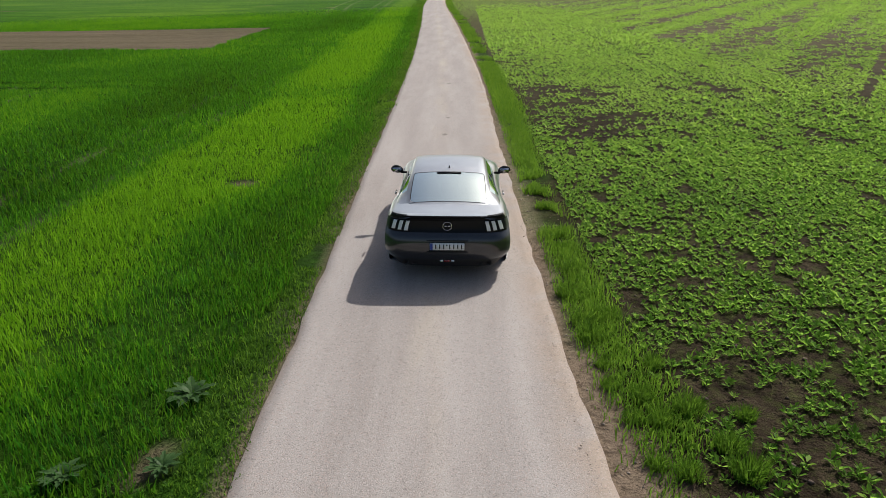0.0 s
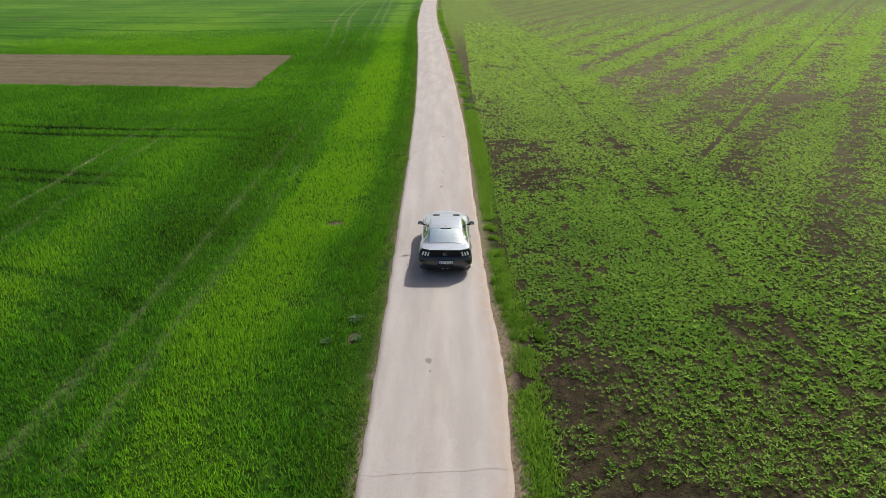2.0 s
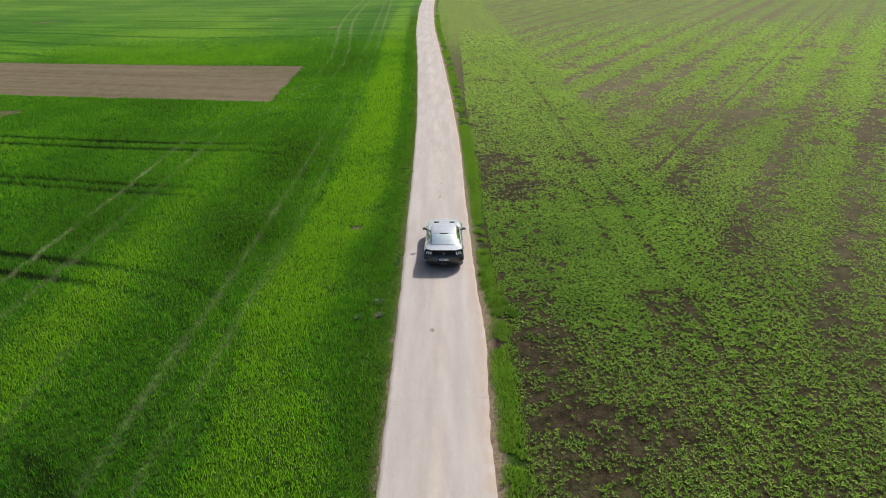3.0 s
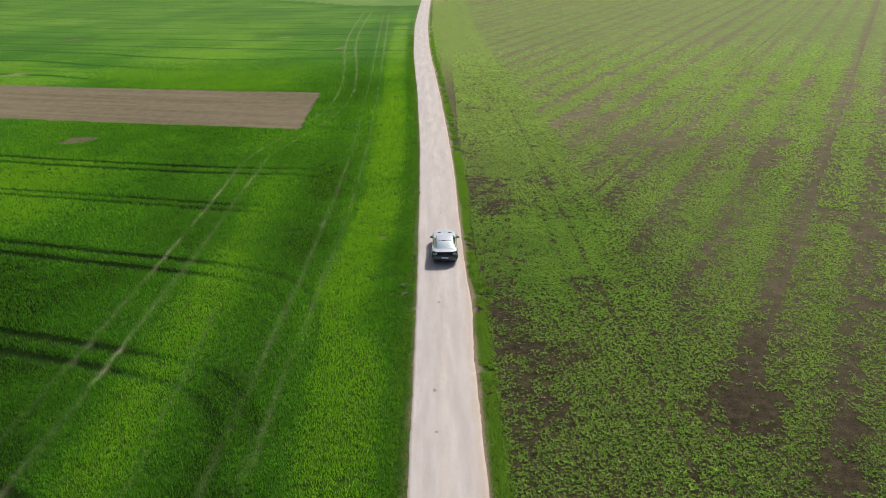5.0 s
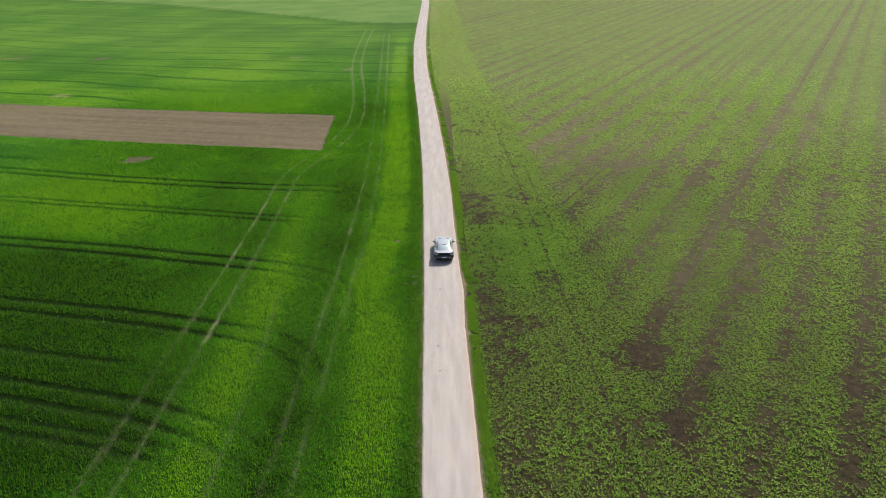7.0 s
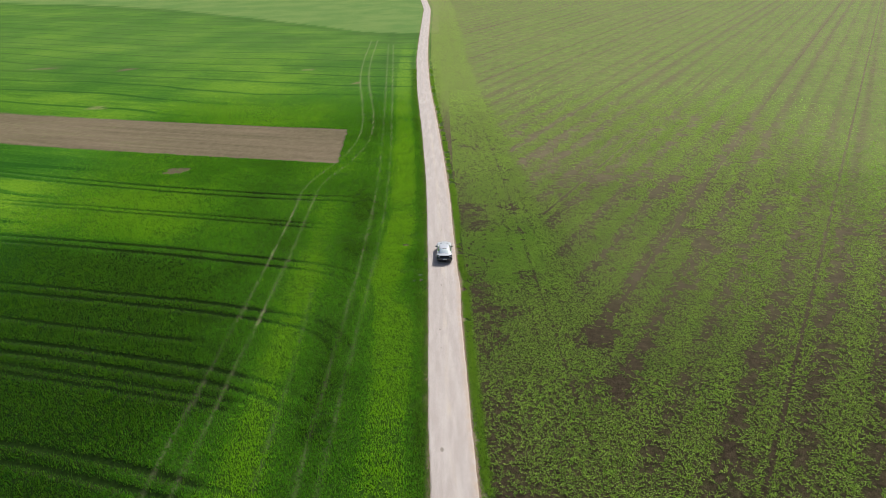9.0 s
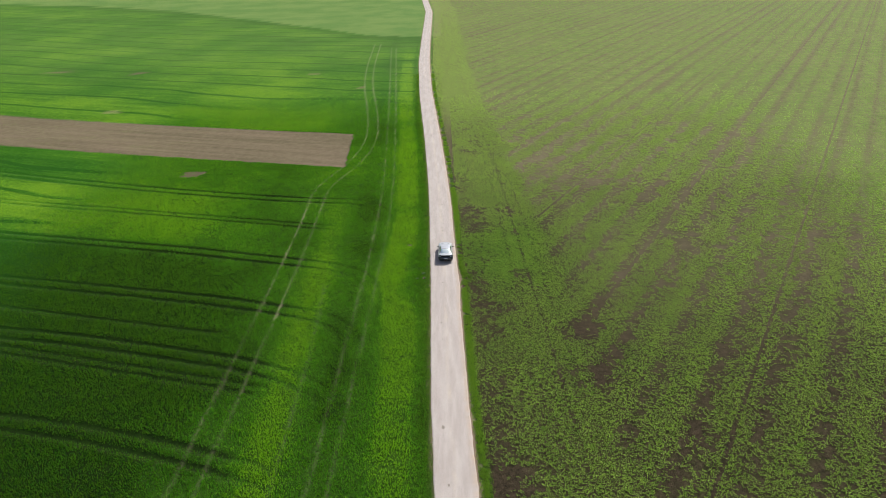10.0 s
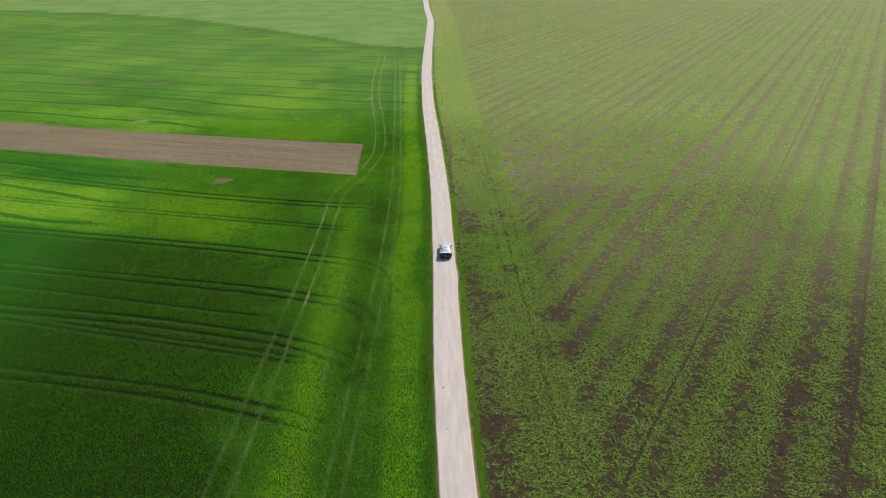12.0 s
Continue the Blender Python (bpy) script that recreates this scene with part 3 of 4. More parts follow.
REAR_AXLE, FRONT_AXLE, WHEEL_R = 1.08, 3.80, 0.345
half_width = curve([(0.06, 0.74), (0.10, 0.80), (0.17, 0.87), (0.28, 0.922), (0.45, 0.945), (0.75, 0.960), (1.1, 0.970), (1.6, 0.935), (2.3, 0.915),
                    (3.1, 0.925), (3.8, 0.945), (4.25, 0.915), (4.5, 0.84), (4.66, 0.70), (4.77, 0.48)])
shoulder = curve([(0.06, 0.985), (0.4, 0.985), (0.9, 0.965), (1.6, 0.925), (2.4, 0.905), (3.2, 0.895), (3.9, 0.86), (4.35, 0.79), (4.6, 0.70), (4.77, 0.58)])
deck = curve([(0.06, 1.045), (0.22, 1.040), (0.5, 1.040), (0.75, 1.050), (1.5, 1.0), (2.5, 0.98), (3.25, 0.985), (3.9, 0.945), (4.3, 0.875), (4.55, 0.79), (4.77, 0.64)])
roof_z = curve([(0.60, 1.045), (0.8, 1.118), (1.1, 1.222), (1.4, 1.308), (1.65, 1.352), (2.0, 1.378), (2.35, 1.376), (2.62, 1.345), (2.9, 1.225), (3.12, 1.105), (3.34, 0.99)])
roof_w = curve([(0.60, 0.640), (1.0, 0.635), (1.5, 0.615), (2.1, 0.605), (2.65, 0.615), (3.0, 0.655), (3.34, 0.700)])


def sill(y):
    z = 0.20 + 0.06 * float(smooth(y, 0.7, 0.1)) + 0.04 * float(smooth(y, 4.3, 4.77))
    for c in (REAR_AXLE, FRONT_AXLE):
        if abs(y - c) < 0.385:
            z = max(z, 0.335 + math.sqrt(0.385 ** 2 - (y - c) ** 2))
    return z


def body_section(y):
    """Half a cross-section of the lower body, from the sill to the middle of the top."""
    w, zs, zt, zb = half_width(y), shoulder(y), deck(y), sill(y)
    pts = [(w - 0.16, zb - 0.01), (w - 0.035, zb), (w - 0.012, zb + 0.05), (w, 0.50), (w + 0.004, 0.64), (w - 0.012, 0.76), (w - 0.030, zs - 0.10), (w - 0.055, zs - 0.035),
           (w - 0.095, zs), (w - 0.17, zs + 0.45 * (zt - zs)), (0.62 * w, zt - 0.012), (0.30 * w, zt - 0.002), (0.0, zt)]
    out, floor_z = [], -1.0
    for x, z in pts:
        z = max(z, floor_z + 0.008)
        floor_z = z
        out.append((max(x, 0.0), z))
    return out


def roof_section(y):
    """Half a cross-section of the cabin, from the roof's middle to the belt line."""
    zr, wt = roof_z(y), roof_w(y)
    w, zs = half_width(y), shoulder(y)
    bx, bz = w - 0.135, zs + 0.015
    rz = zr - 0.052
    pts = [(0.0, zr), (0.45 * wt, zr - 0.006), (0.80 * wt, zr - 0.020), (0.945 * wt, zr - 0.036), (wt, rz)]
    for f, bow in ((0.12, 0.012), (0.45, 0.030), (0.80, 0.018), (1.0, 0.0)):
        pts.append((wt + (bx - wt) * f + bow, rz + (bz - rz) * f))
    return pts


def loft(stations, section, keep=lambda i, j: True):
    """Both halves of a shell through cross-sections; keep(station, strip) says which faces stay."""
    verts, faces = [], []
    rings = [section(y) for y in stations]
    n = len(rings[0])
    for s in (-1, 1):
        start = len(verts)
        for y, ring in zip(stations, rings):
            verts += [(s * x, y, z) for x, z in ring]
        for i in range(len(stations) - 1):
            for j in range(n - 1):
                if keep(i, j):
                    q = [start + i * n + j, start + (i + 1) * n + j, start + (i + 1) * n + j + 1, start + i * n + j + 1]
                    faces.append(q if s < 0 else q[::-1])
    return verts, faces


def welded(verts, faces, flip=False):
    bm = bmesh.new()
    vs = [bm.verts.new(v) for v in verts]
    for f in faces:
        if len({id(vs[i]) for i in f}) == len(f):
            bm.faces.new([vs[i] for i in f])
    bmesh.ops.remove_doubles(bm, verts=bm.verts, dist=0.0008)
    loose = [v for v in bm.verts if not v.link_faces]
    bmesh.ops.delete(bm, geom=loose, context="VERTS")
    bmesh.ops.recalc_face_normals(bm, faces=bm.faces)
    bm.verts.index_update()
    return [tuple(v.co) for v in bm.verts], [[v.index for v in f.verts] for f in bm.faces]


def block(cx, cy, cz, sx, sy, sz, bevel=0.01, segments=2, taper=1.0):
    """A bevelled box: middle and sizes; taper narrows its top."""
    bm = bmesh.new()
    bmesh.ops.create_cube(bm, size=1)
    for v in bm.verts:
        k = taper if v.co.z > 0 else 1.0
        v.co = Vector((v.co.x * sx * k, v.co.y * sy * k, v.co.z * sz))
    if bevel:
        bmesh.ops.bevel(bm, geom=bm.edges[:], offset=bevel, segments=segments, affect="EDGES")
    bm.verts.index_update()
    return [(v.co.x + cx, v.co.y + cy, v.co.z + cz) for v in bm.verts], [[v.index for v in f.verts] for f in bm.faces]


def lathe(profile, axis_point, segments=36, axis="x"):
    """Turns (along, radius) pairs round the x or y axis through a point."""
    verts, faces, n = [], [], len(profile)
    for s in range(segments):
        a = 2 * math.pi * s / segments
        for d, r in profile:
            p = (d, r * math.cos(a), r * math.sin(a)) if axis == "x" else (r * math.cos(a), d, r * math.sin(a))
            verts.append(tuple(p[i] + axis_point[i] for i in range(3)))
    for s in range(segments):
        t = (s + 1) % segments
        for i in range(n - 1):
            faces.append([s * n + i, s * n + i + 1, t * n + i + 1, t * n + i])
    return verts, faces


# the tail: how far back each height stands, and how wide it is there
tail_y = curve([(0.20, 0.16), (0.24, 0.13), (0.34, 0.055), (0.44, 0.010), (0.54, 0.0), (0.64, 0.004), (0.72, 0.030), (0.765, 0.062), (0.80, 0.085), (0.90, 0.100), (0.96, 0.095), (0.995, 0.075), (1.045, 0.050)])
tail_w = curve([(0.20, 0.79), (0.30, 0.85), (0.40, 0.92), (0.55, 0.955), (0.68, 0.952), (0.80, 0.938), (0.90, 0.918), (1.0, 0.885), (1.045, 0.855)])


def tail_point(u, z, out=0.0):
    w = tail_w(z)
    return (u * w, tail_y(z) + 0.040 * u * u + 0.17 * abs(u) ** 9 - out, z)


def tail_patch(u0, u1, z0, z1, nu, nz, out=0.0, slant=0.0):
    verts, faces = [], []
    for j in range(nz + 1):
        z = z0 + (z1 - z0) * j / nz
        for i in range(nu + 1):
            verts.append(tail_point(u0 + (u1 - u0) * i / nu + slant * j / nz, z, out))
    for j in range(nz):
        for i in range(nu):
            a = j * (nu + 1) + i
            faces.append([a, a + 1, a + nu + 2, a + nu + 1])
    return verts, faces


def thick(verts, faces, depth):
    """Gives a patch a thickness, pushed forward (+y), with its rim closed."""
    n = len(verts)
    vs = list(verts) + [(x, y + depth, z) for x, y, z in verts]
    count = {}
    for f in faces:
        for a, b in zip(f, f[1:] + f[:1]):
            count[(a, b)] = count.get((a, b), 0) + 1
    rim = [(a, b) for a, b in count if (b, a) not in count]
    return vs, [*faces, *[[i + n for i in f[::-1]] for f in faces], *[[b, a, a + n, b + n] for a, b in rim]]


def build_car():
    car = tagged(new("car"), "dark grey metallic fastback coupe standing on the farm road", "car")
    stations = sorted({round(v, 3) for v in [0.06, 0.07, 0.085, 0.10, 0.12, 0.145, 0.17, 0.20, 0.24, *np.arange(0.28, 4.70, 0.04), 4.70, 4.74, 4.77]})
    open_top = [i for i, y in enumerate(stations) if 0.62 < y < 3.28]
    v, f = loft(stations, body_section, lambda i, j: not (j >= 10 and i in open_top and 0.62 < stations[i] < 3.26) and not (j < 8 and stations[i] < 0.27))
    nose = [(s * x, 4.77, z) for s in (1, -1) for x, z in body_section(4.77)]
    k = len(v)
    n = len(body_section(4.77))
    v += nose
    f += [[k + i, k + i + 1, k + n + i + 1, k + n + i] for i in range(n - 1)]
    v, f = welded(v, f)
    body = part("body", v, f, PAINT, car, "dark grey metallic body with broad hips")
    for side in (-1, 1):
        v, f = block(side * 0.925, 1.86, 0.865, 0.03, 0.20, 0.028, 0.008)
        part("door_handle", v, f, CHROME, body, "bright door handle")

    # cabin
    cuts = [0.60, 0.64, 0.68, 0.74, 0.82, 0.90, 0.98, 1.06, 1.14, 1.20, 1.28, 1.36, 1.44, 1.50, 1.56, 1.64, 1.72, 1.80, 1.90, 2.0, 2.1, 2.2, 2.3, 2.4, 2.5, 2.58, 2.64, 2.72, 2.8, 2.88, 2.96, 3.04, 3.12, 3.2, 3.28, 3.34]

    def region(i, j):
        y0, y1 = cuts[i], cuts[i + 1]
        if j < 3 and 0.68 <= y0 and y1 <= 1.50:
            return "rear"
        if j < 4 and 2.64 <= y0 and y1 <= 3.28:
            return "front"
        if j in (5, 6) and 1.06 <= y0 and y1 <= 1.64 and not (j == 6 and y0 < 1.20):
            return "quarter"
        if j in (5, 6) and 1.72 <= y0 and y1 <= 2.88:
            return "side"
        if j == 6 and 2.88 <= y0 and y1 <= 3.04:
            return "side"
        return "shell"

    v, f = welded(*loft(cuts, roof_section, lambda i, j: region(i, j) == "shell"))
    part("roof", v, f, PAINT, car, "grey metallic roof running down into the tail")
    for title, name in (("rear", "rear_window"), ("front", "windscreen")):
        v, f = welded(*loft(cuts, roof_section, lambda i, j: region(i, j) == title))
        part(name, v, f, GLASS, car, "pale tinted glass reflecting the sky")
    for side in (-1, 1):
        for title, name in (("side", "door_window"), ("quarter", "quarter_window")):
            v, f = loft(cuts, roof_section, lambda i, j: region(i, j) == title)
            half = len(v) // 2
            f = [q for q in f if (max(q) < half) == (side < 0)]
            v, f = welded(v, f)
            part(name, v, f, GLASS, car)
        # bright strip along the belt line
        y0, n = 1.25, 30
        pts = []
        for i in range(n + 1):
            y = y0 + (2.95 - y0) * i / n
            x, z = roof_section(y)[7]
            pts += [(side * (x + 0.006), y, z + 0.012), (side * (x + 0.012), y, z), (side * (x + 0.004), y, z - 0.012)]
        faces = [[3 * i + a, 3 * i + a + 1, 3 * i + a + 4, 3 * i + a + 3] for i in range(n) for a in (0, 1)]
        part("window_strip", pts, faces, CHROME, car, "bright window surround")

    # black border round the rear window, and the stop lamp at its head
    border = []
    for y in np.linspace(0.665, 1.505, 24):
        sec = roof_section(y)
        border.append((sec[3][0], y, sec[3][1]))
    for side in (-1, 1):
        pts = [(side * (x + d), y, z + 0.004) for x, y, z in border for d in (-0.010, 0.0)]
        part("window_seal", pts, [[2 * i, 2 * i + 1, 2 * i + 3, 2 * i + 2] for i in range(len(border) - 1)], GLOSS_BLACK, car)
    for y_low, y_high in ((0.672, 0.682), (1.496, 1.506)):
        pts = []
        for i in range(25):
            f = -1 + i / 12
            for y in (y_low, y_high):
                sec = roof_section(y)
                x = f * sec[3][0]
                pts.append((x, y, np.interp(abs(x), [p[0] for p in sec[:4]], [p[1] for p in sec[:4]]) + 0.004))
        part("window_seal", pts, [[2 * i, 2 * i + 2, 2 * i + 3, 2 * i + 1] for i in range(24)], GLOSS_BLACK, car)
    for side in (-1, 1):
        for y_edge, way in ((0.672, 1), (1.506, -1)):
            r = 0.13 if way > 0 else 0.07
            w = roof_section(y_edge)[3][0]
            pts = [(w, y_edge)] + [(w - r + r * math.cos(a), y_edge + way * (r - r * math.sin(a))) for a in np.linspace(0, math.pi / 2, 9)]
            verts = []
            for x, y in pts:
                sec = roof_section(y)
                verts.append((side * min(x, sec[3][0] + 0.004), y, np.interp(x, [p[0] for p in sec[:4]], [p[1] for p in sec[:4]]) + 0.006))
            part("window_corner", verts, [[0, i, i + 1] for i in range(1, 9)], PAINT, car)
    v, f = block(0, 1.465, roof_z(1.465) + 0.004, 0.40, 0.045, 0.016, 0.006)
    part("stop_lamp", v, f, GLOSS_BLACK, car, "dark stop lamp strip")

    # tail
    v, f = tail_patch(-1, 1, 0.36, 0.775, 48, 18)
    part("rear_bumper", v, f, PAINT, car, "dark grey painted bumper")
    v, f = tail_patch(-1, 1, 0.20, 0.36, 48, 6)
    part("diffuser", v, f, TRIM, car, "matt black lower valance")
    v, f = tail_patch(-0.90, 0.90, 0.770, 0.975, 40, 8, -0.004)
    panel = part("tail_panel", v, f, GLOSS_BLACK, car, "gloss black panel between the tail lights")
    for u0, u1 in ((-1, -0.90), (0.90, 1)):
        v, f = tail_patch(u0, u1, 0.770, 0.975, 6, 8)
        part("rear_quarter", v, f, PAINT, car)
    v, f = thick(*tail_patch(-0.97, 0.97, 0.972, 1.046, 40, 4, 0.012), 0.05)
    part("spoiler_face", v, f, GLOSS_BLACK, car, "dark face of the tail lip")
    lip, w = [], 0.97
    for i in range(41):
        u = -w + 2 * w * i / 40
        x, y, z = tail_point(u, 1.045, 0.016)
        lip += [(x, y, 1.050 - 0.018 * abs(u) ** 4), (x * 0.99, y + 0.09, 1.052 - 0.022 * abs(u) ** 4), (x * 0.97, y + 0.20, deck(0.3) - 0.012 - 0.045 * abs(u) ** 4)]
    v, f = lip, [[3 * i + a, 3 * i + 3 + a, 3 * i + 4 + a, 3 * i + 1 + a] for i in range(40) for a in (0, 1)]
    part("tail_lip", v, f, PAINT, car)
    for side in (-1, 1):
        light = part("tail_light", *thick(*tail_patch(*sorted((side * 0.60, side * 0.955)), 0.785, 0.962, 14, 6, 0.006), 0.03), GLOSS_BLACK, car, "tail light with three upright pale bars")
        for i in range(3):
            u = side * (0.665 + 0.105 * i)
            v, f = thick(*tail_patch(u - 0.030, u + 0.030, 0.800 + 0.006 * i, 0.948, 4, 6, 0.020, -side * 0.018), 0.02)
            part("light_bar", v, f, LENS, light, "clear upright lamp bar")
    # round badge with plain bars
    ring = [(0.006 * math.cos(a), 0.066 + 0.006 * math.sin(a)) for a in np.linspace(0, 2 * math.pi, 9)]
    x, y, z = tail_point(0, 0.872, 0.012)
    badge = part("badge", *lathe(ring, (x, y, z), 32, "y"), CHROME, panel, "bright ring badge")
    for dx in (-0.026, 0.026):
        part("badge_bar", *block(dx, y - 0.002, z, 0.040, 0.010, 0.024, 0.004), CHROME, badge)
    # number plate
    x, y, z = tail_point(0, 0.585, 0.014)
    plate = part("number_plate", *block(0, y, z, 0.520, 0.014, 0.112, 0.004), PLATE, car, "white number plate with a blue end band")
    part("plate_frame", *block(0, y + 0.006, z - 0.008, 0.545, 0.012, 0.145, 0.005), TRIM, plate)
    part("plate_band", *block(-0.237, y - 0.008, z, 0.042, 0.003, 0.106, 0), PLATE_BLUE, plate, "blue end band", False)
    for i, dx in enumerate((-0.170, -0.110, -0.050, 0.040, 0.100, 0.160, 0.218)):
        part("plate_mark", *block(dx, y - 0.008, z, 0.017, 0.003, 0.070, 0), INK, plate, "", False)
    part("plate_mark", *block(-0.004, y - 0.008, z + 0.024, 0.020, 0.003, 0.022, 0), INK, plate, "", False)
    # hollow that the plate sits in
    for dz, h in ((0.088, 0.012), (-0.092, 0.012)):
        part("plate_recess", *block(0, y + 0.010, z + dz, 0.62, 0.02, h, 0.005), TRIM, plate)
    for dx in (-0.085, 0.085):
        part("reflector", *block(dx, tail_y(0.33) - 0.004, 0.33, 0.05, 0.02, 0.035, 0.006), LENS, car, "pale lamp in the valance")
    part("fog_lamp", *block(0, tail_y(0.33) - 0.004, 0.33, 0.10, 0.02, 0.045, 0.006), RED_LENS, car, "red fog lamp")
    pipe = [(0.0, 0.030), (-0.02, 0.046), (0.0, 0.050), (0.20, 0.050)]
    for side in (-1, 1):
        for dx in (0.50, 0.63):
            part("exhaust_tip", *lathe(pipe, (side * dx, 0.120, 0.285), 20, "y"), TRIM, car, "black exhaust tip")

    # mirrors
    for side in (-1, 1):
        bm = bmesh.new()
        bmesh.ops.create_uvsphere(bm, u_segments=18, v_segments=12, radius=1)
        for p in bm.verts:
            x, yy, zz = p.co
            p.co = Vector((side * (0.99 + 0.115 * x), 2.83 + (0.085 if yy > 0 else 0.035) * yy, 1.005 + (0.082 if zz > 0 else 0.06) * zz + 0.012 * x))
        bm.verts.index_update()
        mirror = part("mirror", [tuple(p.co) for p in bm.verts], [[q.index for q in fc.verts] for fc in bm.faces], GLOSS_BLACK, car, "black door mirror")
        part("mirror_stem", *block(side * 0.865, 2.84, 0.955, 0.13, 0.07, 0.035, 0.012), GLOSS_BLACK, mirror)
        part("mirror_glass", *block(side * 0.99, 2.797, 1.008, 0.165, 0.006, 0.090, 0.002), CHROME, mirror)
    # roof aerial
    fin = [(-0.016, 1.66, 0), (0.016, 1.66, 0), (0.0, 1.66, 0.05), (-0.012, 1.80, 0), (0.012, 1.80, 0), (0.0, 1.76, 0.012)]
    base = roof_z(1.72) - 0.006
    part("aerial", [(x, y, z + base) for x, y, z in fin], [[0, 1, 2], [0, 2, 5, 3], [1, 4, 5, 2], [3, 5, 4], [0, 3, 4, 1]], TRIM, car, "black shark-fin aerial", False)
    # bonnet vents, lamps and grille
    for side in (-1, 1):
        v, f = block(side * 0.40, 3.92, deck(3.92) + 0.004, 0.26, 0.16, 0.022, 0.008)
        part("bonnet_vent", v, f, GLOSS_BLACK, car, "black bonnet vent")
        v, f = block(side * 0.66, 4.53, 0.665, 0.24, 0.10, 0.11, 0.03)
        part("headlight", v, f, LENS, car, "clear headlight")
    part("grille", *block(0, 4.755, 0.50, 0.86, 0.06, 0.20, 0.02), TRIM, car, "black grille")

    # cabin floor, seats and dashboard
    part("cabin_tub", *block(0, 1.95, 0.42, 1.52, 2.55, 0.40, 0.05), CABIN, car)
    part("parcel_shelf", *block(0, 0.98, 0.93, 1.24, 0.62, 0.05, 0.02), CABIN, car)
    part("dashboard", *block(0, 3.00, 0.84, 1.46, 0.46, 0.18, 0.05), CABIN, car)
    for side in (-1, 1):
        seat = part("seat", *block(side * 0.37, 2.05, 0.80, 0.46, 0.15, 0.56, 0.06), CABIN, car, "dark upholstered seat")
        part("headrest", *block(side * 0.37, 1.98, 1.14, 0.26, 0.09, 0.17, 0.035), CABIN, seat)
        rear = part("rear_seat", *block(side * 0.33, 1.36, 0.80, 0.58, 0.14, 0.36, 0.05), CABIN, car)

    # wheels
    tyre = [(-0.11, 0.235), (-0.125, 0.29), (-0.118, 0.330), (-0.095, 0.343), (-0.03, 0.345), (0.03, 0.345), (0.095, 0.343), (0.118, 0.330), (0.125, 0.29), (0.11, 0.235)]
    rim = [(-0.10, 0.235), (0.11, 0.237), (0.112, 0.222), (0.06, 0.205), (0.05, 0.06), (0.075, 0.045), (0.08, 0.0)]
    for side in (-1, 1):
        for axle in (REAR_AXLE, FRONT_AXLE):
            wheel = new("wheel")
            wheel.parent = car
            wheel.location = (side * 0.815, axle, WHEEL_R)
            if side < 0:
                wheel.rotation_euler = (0, 0, math.pi)
            part("tyre", *lathe(tyre, (0, 0, 0), 40), RUBBER, wheel, "black tyre")
            hub = part("rim", *lathe(rim, (0, 0, 0), 40), RIM, wheel, "dark alloy rim")
            for i in range(10):
                a = 2 * math.pi * i / 10
                v, f = block(0.085, 0, 0.135, 0.03, 0.032, 0.18, 0.006)
                v = [(p[0], p[1] * math.cos(a) - p[2] * math.sin(a), p[1] * math.sin(a) + p[2] * math.cos(a)) for p in v]
                part("spoke", v, f, RIM, hub)
    # wheel-house linings, dark
    for side in (-1, 1):
        for axle in (REAR_AXLE, FRONT_AXLE):
            arch, faces = [], []
            for i in range(19):
                a = math.pi * i / 18
                for x in (0.62, 0.93):
                    arch.append((side * x, axle + 0.388 * math.cos(a), 0.335 + 0.388 * math.sin(a)))
            faces = [[2 * i, 2 * i + 1, 2 * i + 3, 2 * i + 2] for i in range(18)]
            part("wheel_arch", arch, faces, TRIM, car)
    part("underbody", *block(0, 2.4, 0.24, 1.5, 4.3, 0.10, 0.04), TRIM, car)
    car.location = (0.0, 0.0, 0.040)
    return car


build_car()

# ---- growing things ----
RNG = np.random.default_rng(7)


def scatter(x0, x1, y0, y1, per_metre):
    n = int((x1 - x0) * (y1 - y0) * per_metre)
    return RNG.uniform(x0, x1, n), RNG.uniform(y0, y1, n)


def blades(x, y, height, width, lean=0.35, tall=True):
    """Grass blades: arrays of corners and triangles. tall: bent in the middle, three triangles each."""
    n = len(x)
    z = land(x, y) - 0.04
    a = RNG.uniform(0, 2 * math.pi, n)
    b = RNG.uniform(0, 2 * math.pi, n)
    ca, sa = np.cos(a) * width / 2, np.sin(a) * width / 2
    tip = height * lean * RNG.uniform(0.3, 1.3, n)
    tx, ty = np.cos(b) * tip, np.sin(b) * tip
    base = np.stack([x, y, z], 1)
    side = np.stack([ca, sa, 0 * ca], 1)
    end = base + np.stack([tx, ty, height * np.sqrt(np.maximum(1 - (tip / height) ** 2, 0.2))], 1)
    if not tall:
        v = np.stack([base - side, base + side, end], 1).reshape(-1, 3)
        return v, np.arange(3 * n).reshape(-1, 3), 3
    mid = base + np.stack([tx * 0.28, ty * 0.28, height * 0.58], 1)
    v = np.stack([base - side, base + side, mid - side * 0.8, mid + side * 0.8, end], 1).reshape(-1, 3)
    o = (5 * np.arange(n))[:, None]
    f = np.concatenate([o + np.array([[0, 1, 3]]), o + np.array([[0, 3, 2]]), o + np.array([[2, 3, 4]])], 1).reshape(-1, 3)
    return v, f, 5


